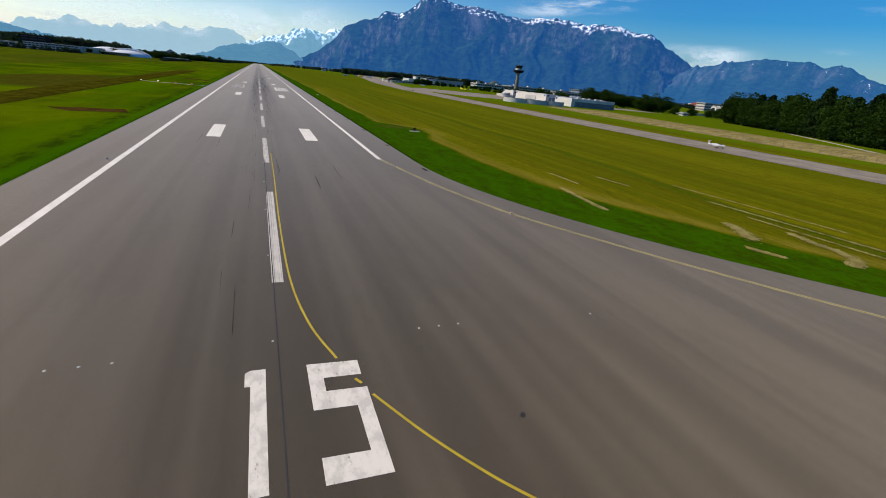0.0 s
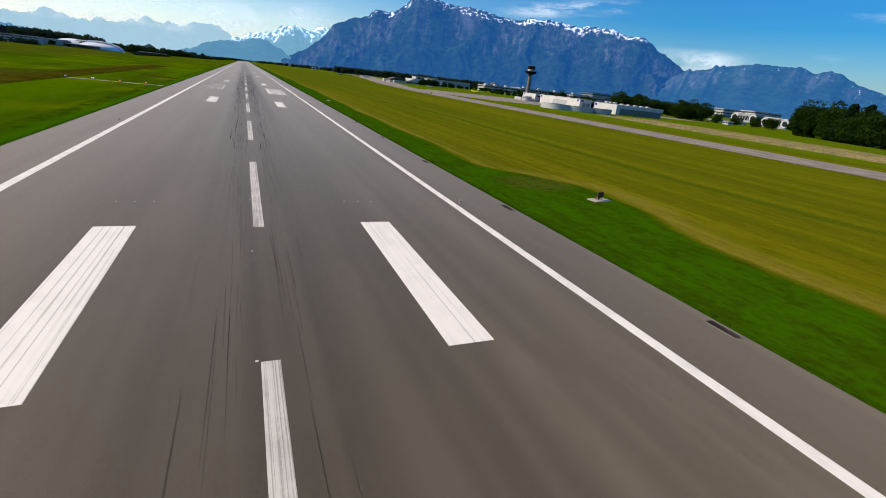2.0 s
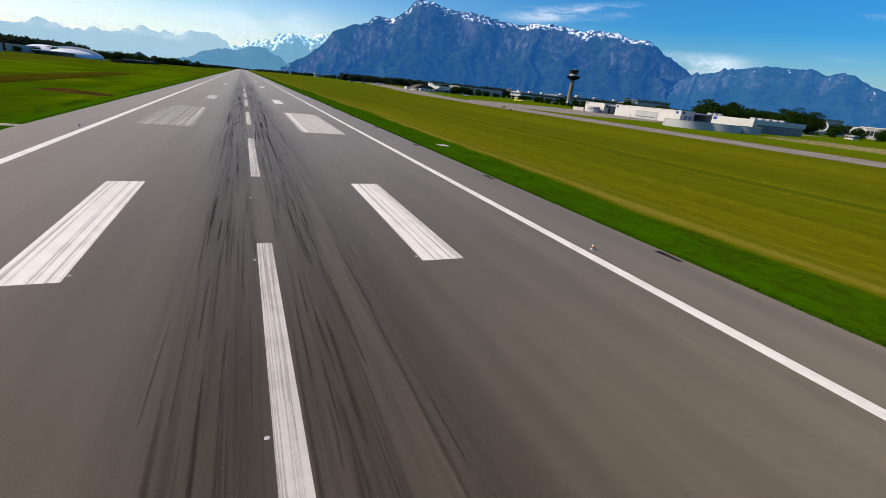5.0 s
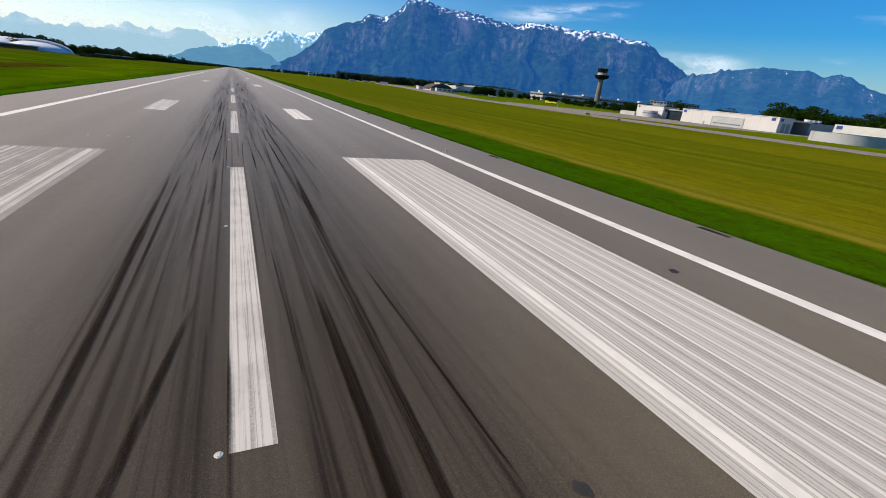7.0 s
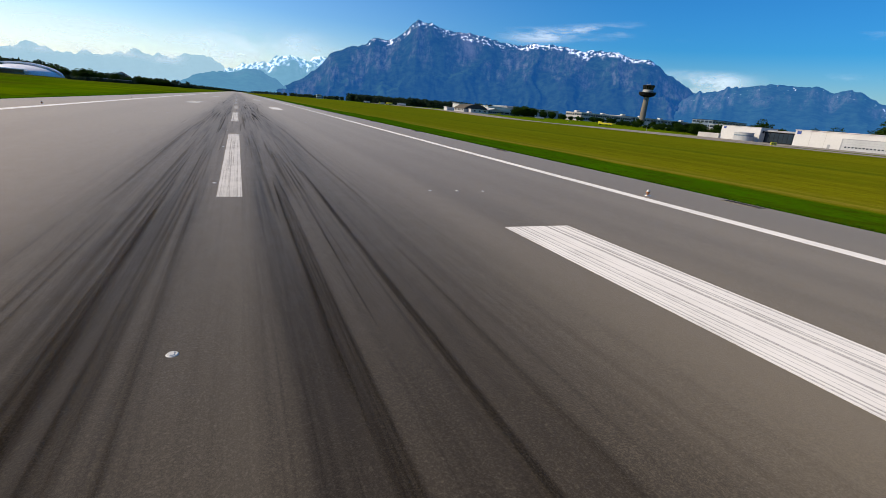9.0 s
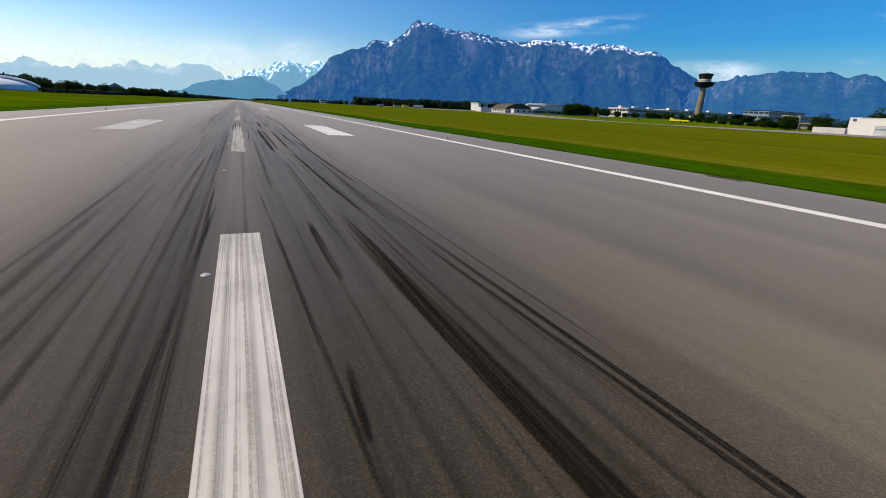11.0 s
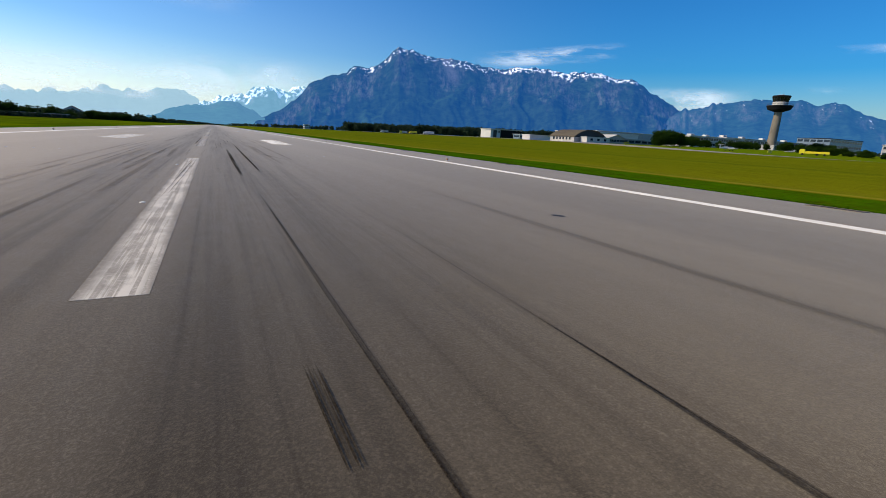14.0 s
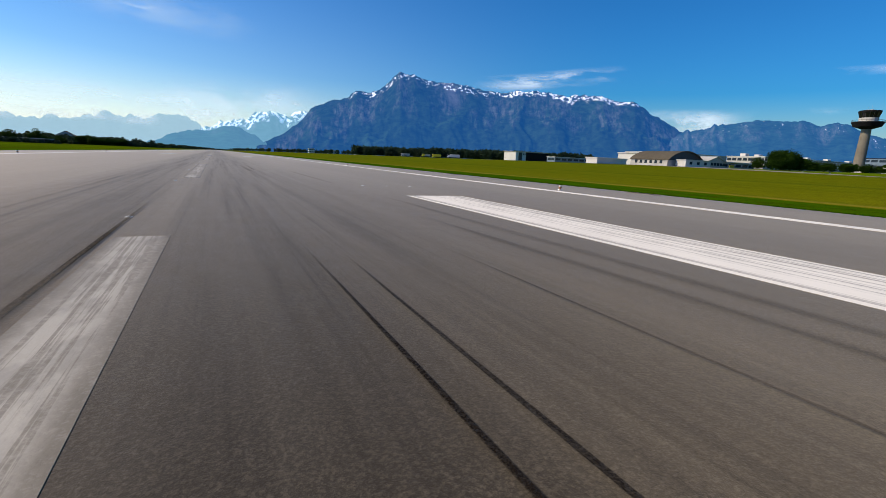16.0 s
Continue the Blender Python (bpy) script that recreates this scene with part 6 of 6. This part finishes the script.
def arch_hangar():
    G = rise(190, 700)
    t = thing("arched_hangar", (0, 0, 0), "old hangar with a brown barrel roof and black arched front", "hangar")
    x0, x1, y0, y1, eave, top = 178.0, 202.0, 692.0, 712.0, G + 2.8, G + 6.8
    half, rise_by = (x1 - x0) / 2, top - eave
    r = (half * half + rise_by * rise_by) / (2 * rise_by)
    ang = math.asin(half / r)
    arc = [((x0 + x1) / 2 + r * math.sin(a), top - r + r * math.cos(a)) for a in (-ang + 2 * ang * i / 18 for i in range(19))]
    bm = bmesh.new()
    rows = [[bm.verts.new((x, y, z)) for x, z in [(a, b) for a, b in arc] + [(a, b - 0.35) for a, b in reversed(arc)]] for y in (y0 - 0.8, y1 + 0.4)]
    n = len(rows[0])
    for i in range(n):
        bm.faces.new((rows[0][i], rows[1][i], rows[1][(i + 1) % n], rows[0][(i + 1) % n]))
    for row in rows:
        for i in range(18):
            bm.faces.new((row[i], row[i + 1], row[n - 2 - i], row[n - 1 - i]))
    bmesh.ops.recalc_face_normals(bm, faces=bm.faces)
    part("barrel_roof", bm, M_ROOF_GREY, t)
    gb = bmesh.new()
    gb.faces.new([gb.verts.new((x, y0, z - 0.36)) for x, z in arc])
    part("arched_front", gb, M_BLACK, t)
    part("wall", box((x0 + 0.3, y0 + 0.05, G - 0.3), (x1 - 0.3, y1, eave - 0.02)), M_OFFWHITE, t)
    panes(t, "y", x0 + 0.28, spread(y0 + 2, y1 - 2, 6, 0.5), G + 0.9, G + 2.3, M_GLASS)
    part("annexe", box((x0 + 4, y0 - 6, G - 0.3), (x1 - 3, y0 - 1.2, G + 2.7)), M_WHITE, t, "low white annexe in front")
    part("annexe_roof", box((x0 + 3.7, y0 - 6.3, G + 2.7), (x1 - 2.7, y0 - 1.2, G + 2.95)), M_PALE_WALL, t)
    panes(t, "x", y0 - 6, spread(x0 + 5, x1 - 4, 3, 0.35), G + 0.9, G + 2.1, M_GLASS)


def far_hall():
    G = rise(345, 1010)
    t = thing("hall", (0, 0, 0), "white hall beside the apron with dark panels for its shaded open bays", "hall")
    part("wall", box((325, 1010, G - 0.3), (374, 1035, G + 10.4)), M_WHITE, t)
    part("roof", box((324, 1009, G + 10.4), (375, 1036, G + 11.0), 0.05), M_OFFWHITE, t)
    # thin dark panels on the solid wall, painted for the shade inside open bays
    part("bay", box((329, 1009.5, G), (334, 1009.95, G + 9.5)), M_BLACK, t)
    part("bay", box((340, 1009.5, G), (373.6, 1009.95, G + 9.9)), M_DARK, t)
    panes(t, "x", 1009.9, spread(335, 339.5, 2, 0.7), G + 6.5, G + 8.5, M_GLASS)


def terminal():
    house("terminal_building", 350, 425, 745, 772, 8.6, M_OFFWHITE, M_WHITE, "two-storey white terminal building with bands of windows", "terminal", 22, rows=2)
    house("terminal_building", 425, 585, 762, 795, 9.6, M_GREY_WALL, M_OFFWHITE, "long grey terminal hall with a pale flat roof", "terminal", 26, rows=2)
    for x in (360, 378, 399, 440, 470, 505, 545):
        u = thing("roof_plant", (x, 765 if x < 420 else 775, (rise(350, 758) + 9.1 if x < 420 else rise(425, 778) + 10.1)), "small white plant box on the terminal roof", "roof plant", "roof plant")
        part("casing", box((-2.5, -2, 0), (2.5, 2, 2.2), 0.1), M_WHITE, u)
        part("grille", box((-2.2, -2.06, 0.5), (2.2, -2.005, 1.7)), M_GREY_WALL, u)


def sweeping_hangar():
    """The white shell across the meadow: a broad low vault, a bold arch over it and a canopy in front."""
    t = thing("shell_hangar", (-222, 985, 0), "large white shell-shaped hangar with a sweeping arch", "hangar")

    def vault(a, b, c):
        bm = bmesh.new()
        bmesh.ops.create_uvsphere(bm, u_segments=36, v_segments=18, radius=1)
        bmesh.ops.bisect_plane(bm, geom=bm.verts[:] + bm.edges[:] + bm.faces[:], plane_co=(0, 0, 0.02), plane_no=(0, 0, 1), clear_inner=True)
        bmesh.ops.transform(bm, matrix=Matrix.Diagonal((a, b, c, 1)), verts=bm.verts)
        for f in bm.faces:
            f.smooth = True
        return bm

    shell = vault(32, 26, 12)
    bmesh.ops.translate(shell, verts=shell.verts, vec=(-14, 4, 0))
    part("vault", shell, M_SHELL, t)
    shell = vault(33, 24, 10.8)
    bmesh.ops.translate(shell, verts=shell.verts, vec=(16, -4, 0))
    part("vault", shell, M_SHELL, t, "white front shell")
    arch = bmesh.new()
    rows = []
    for i in range(29):
        u = -0.55 + 1.55 * i / 28
        x, z = 16 + 34 * u, 11.0 * max(0.0, 1 - u * u) ** 0.5
        w = 0.5 + 1.1 * max(0.0, 1 - u * u)
        rows.append([arch.verts.new((x, y, z + dz)) for y, dz in ((-12, 0), (-12, w), (-6, w + 0.2), (-6, 0))])
    for p, q in zip(rows, rows[1:]):
        for j in range(4):
            arch.faces.new((p[j], p[(j + 1) % 4], q[(j + 1) % 4], q[j]))
    part("arch", arch, M_SHELL, t, "white arch band")
    part("canopy", slab([(-14, -48), (28, -44), (24, -26), (-10, -26)], 4.2, 5.2), M_SHELL, t, "white canopy over the entrance")
    part("front_block", box((-44, -34, 0), (-14, -20, 8.6), 0.2), M_OFFWHITE, t)
    part("glass_front", box((-13, -28, 0), (22, -24, 4.2)), M_OFFWHITE, t)


def exhibition_hall(x, y, wide, long, tall):
    """A pale hall with a flat shed roof and a round glazed gable at each end."""
    t = thing("exhibition_hall", (x, y, G), "pale exhibition hall with round glazed gable ends", "hall", "exhibition halls")
    part("wall", box((-wide / 2, 0, -0.3), (wide / 2, long, tall)), M_GREY_WALL, t)
    part("roof", box((-wide / 2 - 0.8, -1, tall), (wide / 2 + 0.8, long + 1, tall + 1.0), 0.1), M_WHITE, t)
    for gy in (2, long - 2):
        g = bmesh.new()
        bmesh.ops.create_cone(g, cap_ends=True, segments=24, radius1=tall * 0.42, radius2=tall * 0.42, depth=1.2, matrix=Matrix.Translation((-wide / 2 - 0.5, gy, tall * 0.55)) @ Matrix.Rotation(radians(90), 4, "Y"))
        ring = part("round_gable", g, M_WHITE, t, "white round gable")
        g = bmesh.new()
        bmesh.ops.create_cone(g, cap_ends=True, segments=24, radius1=tall * 0.28, radius2=tall * 0.28, depth=0.2, matrix=Matrix.Translation((-wide / 2 - 1.2, gy, tall * 0.55)) @ Matrix.Rotation(radians(90), 4, "Y"))
        part("round_window", g, M_GLASS, ring)
    panes(t, "x", 0, spread(-wide / 2, wide / 2, 6), tall * 0.3, tall * 0.8, M_GLASS)
    panes(t, "y", -wide / 2, spread(6, long - 6, 5), tall * 0.3, tall * 0.75, M_GLASS)


long_hangar()
glass_hall()
blast_walls()
tank_hall()
control_tower()
arch_hangar()
far_hall()
terminal()
sweeping_hangar()
house("gabled_house", 200, 213, 688, 702, 2.7, M_OFFWHITE, M_OFFWHITE, "small white gabled building with dark windows", "building", 6, True, pitch=0.16)
house("long_shed", 212, 258, 700, 710, 2.9, M_GREY_WALL, M_PALE_WALL, "long low grey shed with a pale roof", "shed", 8)
house("white_hall", 222, 270, 728, 760, 6.6, M_WHITE, M_WHITE, "long white hall with a bright flat roof", "hall", 0)
house("white_hall", 262, 330, 760, 790, 8.6, M_GREY_WALL, M_PALE_WALL, "long grey hall with a pale roof", "hall", 0)
house("low_white_building", 183, 205, 738, 746, 2.8, M_WHITE, M_WHITE, "low white building beside the apron", "building", 0)
house("long_low_depot", 292, 352, 900, 912, 4.4, M_BLUE_GREY, M_WHITE, "long low blue-grey depot with a white roof", "depot", 8)
house("office_block", 560, 628, 740, 770, 15.5, M_BLUE_GREY, M_DARK, "dark blue-grey office block", "office", 12, rows=3)
house("low_brown_building", 400, 450, 610, 625, 4.5, M_SHAFT, M_ROOF_GREY, "low brown-roofed building among trees", "building", 8)
house("grey_building", 440, 500, 640, 655, 8.5, M_GREY_WALL, M_OFFWHITE, "grey building with a pale flat roof", "building", 10, rows=2)
house("white_house", 450, 458, 398, 404, 2.9, M_WHITE, M_OFFWHITE, "small white house beyond the field", "house", 3)
house("farm_house", 690, 708, 395, 413, 5.0, M_OFFWHITE, M_ROOF_RED, "white farmhouse with a red tile roof", "house", 3, True)
exhibition_hall(792, 590, 30, 36, 15)
exhibition_hall(640, 448, 24, 30, 11.5)
exhibition_hall(735, 490, 24, 40, 11)
house("long_white_block", 820, 900, 680, 700, 15.0, M_OFFWHITE, M_PALE_WALL, "long pale office building beyond the field", "office", 16, rows=3)
house("long_white_block", 880, 960, 660, 690, 17.0, M_OFFWHITE, M_PALE_WALL, "long pale office building beyond the field", "office", 14, rows=3)
house("low_white_building", 520, 585, 470, 476, 2.2, M_OFFWHITE, M_PALE_WALL, "low white wall-like building in the field", "building", 0)
# across the meadow
house("works_building", -303, -240, 850, 868, 8.4, M_OFFWHITE, M_GREY_WALL, "long pale works building with window bands", "building", 14, rows=3)
house("works_building", -420, -352, 880, 905, 13.0, M_GREY_WALL, M_GREY_WALL, "grey works building among trees", "building", 10, rows=3)
house("dark_tower_block", -314, -284, 874, 892, 17.0, M_DARK, M_DARK, "dark square tower block", "building", 3, rows=5)
house("works_building", -345, -312, 846, 860, 6.5, M_OFFWHITE, M_OFFWHITE, "low pale works building", "building", 6, rows=1)
house("long_low_hall", -168, -128, 1060, 1085, 3.4, M_ROOF_GREY, M_GREY_WALL, "long low hall with a pale slanting roof", "hall", 6)
for k in range(40):
    side = rng.random()
    a = radians(rng.uniform(7, 62)) if side < 0.75 else radians(rng.uniform(-26, -6))
    r = rng.uniform(1150, 2100)
    x, y = r * math.sin(a), 300 + r * math.cos(a)
    w, d, h = rng.uniform(10, 34), rng.uniform(9, 18), rng.uniform(5, 13)
    house("town_house", x, x + w, y, y + d, h, rng.choice((M_WHITE, M_OFFWHITE, M_GREY_WALL)), rng.choice((M_ROOF_RED, M_ROOF_GREY, M_OFFWHITE)),
          "distant town building with dark windows", "house", 5, rng.random() < 0.4, rows=2, group="distant town")


# ---- vehicles and aircraft ----
def light_plane(x, y, turn, label, size=0.62):
    t = thing("light_aircraft", (x, y, rise(x, y) + 0.03), label, "aircraft", turn=turn)
    t.scale = (size, size, size)
    bm = bmesh.new()
    bmesh.ops.create_uvsphere(bm, u_segments=16, v_segments=12, radius=1, matrix=Matrix.Translation((0, -0.6, 1.35)) @ Matrix.Diagonal((0.5, 4.2, 0.6, 1)))
    part("fuselage", bm, M_WHITE, t)
    part("wing", box((-5.4, -0.8, 1.05), (5.4, 0.7, 1.22), 0.05), M_WHITE, t)
    part("tailplane", box((-1.8, -4.7, 2.8), (1.8, -4.0, 2.9), 0.03), M_WHITE, t)
    part("fin", slab([(-0.05, -4.75), (0.05, -4.75), (0.05, -4.1), (-0.05, -4.1)], 1.5, 2.85), M_WHITE, t)
    part("canopy", box((-0.45, -0.2, 1.7), (0.45, 1.5, 2.15), 0.15), M_GLASS, t)
    part("propeller", box((-0.9, 3.55, 1.28), (0.9, 3.62, 1.42), 0.02), M_BLACK, t)
    for wx, wy in ((-1.3, -0.3), (1.3, -0.3), (0, 2.4)):
        leg = part("landing_leg", tube(0.05, 0.05, 0.25, 1.1, (wx, wy), 6), M_STEEL, t)
        wheel = bmesh.new()
        bmesh.ops.create_cone(wheel, cap_ends=True, segments=14, radius1=0.27, radius2=0.27, depth=0.18, matrix=pose(wx, wy, 0.27, 0, 90, 0))
        part("wheel", wheel, M_TYRE, leg)


def lorry(x, y, turn, cab, body, long, tall, label):
    t = thing("lorry", (x, y, rise(x, y) + 0.03), label, "vehicle", turn=turn)
    part("cab", box((-1.2, long / 2 - 2.2, 0.6), (1.2, long / 2, 2.8), 0.12), cab, t)
    part("windscreen", box((-1.05, long / 2 - 0.02, 1.6), (1.05, long / 2 + 0.03, 2.5)), M_GLASS, t)
    part("body", box((-1.25, -long / 2, 0.8), (1.25, long / 2 - 2.4, tall), 0.08), body, t)
    for wy in (-long * 0.35, -long * 0.1, long * 0.38):
        for wx in (-1.1, 1.1):
            wheel = bmesh.new()
            bmesh.ops.create_cone(wheel, cap_ends=True, segments=14, radius1=0.5, radius2=0.5, depth=0.3, matrix=pose(wx, wy, 0.5, 0, 90, 0))
            part("wheel", wheel, M_TYRE, t)


def car(x, y, turn, colour, label):
    t = thing("car", (x, y, rise(x, y) + 0.03), label, "car", "parked cars", turn=turn)
    part("body", box((-0.85, -2.1, 0.3), (0.85, 2.1, 0.85), 0.12), colour, t)
    part("cabin", box((-0.75, -1.3, 0.85), (0.75, 0.9, 1.42), 0.2), M_GLASS, t)
    for wx in (-0.75, 0.75):
        for wy in (-1.35, 1.35):
            wheel = bmesh.new()
            bmesh.ops.create_cone(wheel, cap_ends=True, segments=12, radius1=0.31, radius2=0.31, depth=0.2, matrix=pose(wx, wy, 0.31, 0, 90, 0))
            part("wheel", wheel, M_TYRE, t)


light_plane(130.5, 100.0, 200, "small white light aircraft on the taxiway")
light_plane(212, 627, 250, "small white light aircraft parked by the trees", 0.95)
light_plane(300, 411, 100, "small white light aircraft outside the hangar")
light_plane(312, 410, 80, "small white light aircraft outside the hangar")
light_plane(290, 640, 75, "small white light aircraft parked by the trees")
lorry(270.6, 619.7, 22, M_SIGN_YELLOW, M_SIGN_YELLOW, 12, 1.9, "long yellow flatbed airport lorry beside the trees")
lorry(206, 945, 80, M_WHITE, M_WHITE, 12, 3.4, "white bus-like lorry on the apron")
lorry(190, 950, 100, M_SIGN_YELLOW, M_SIGN_YELLOW, 9, 3.0, "yellow airport lorry on the apron")
lorry(180, 952, 85, M_SIGN_YELLOW, M_OFFWHITE, 8, 2.6, "yellow and white airport lorry on the apron")
lorry(160, 955, 95, M_WHITE, M_OFFWHITE, 8, 2.8, "white airport lorry on the apron")
for k in range(16):
    car(330 + 7 * k + rng.uniform(-1, 1), 648 + rng.uniform(-8, 8), rng.uniform(60, 120), rng.choice((M_WHITE, M_OFFWHITE, M_DARK, M_GREY_WALL)), "parked car beside the apron trees")
for x, y in ((186, 500),):
    p = thing("lamp_post", (x, y, G), "thin grey apron lamp post", "lamp post", "apron lamp posts")
    part("pole", tube(0.10, 0.06, 0, 4.5, sides=8), M_STEEL, p)
    part("head", box((-0.4, -0.15, 4.5), (0.4, 0.15, 4.65), 0.04), M_STEEL, p)
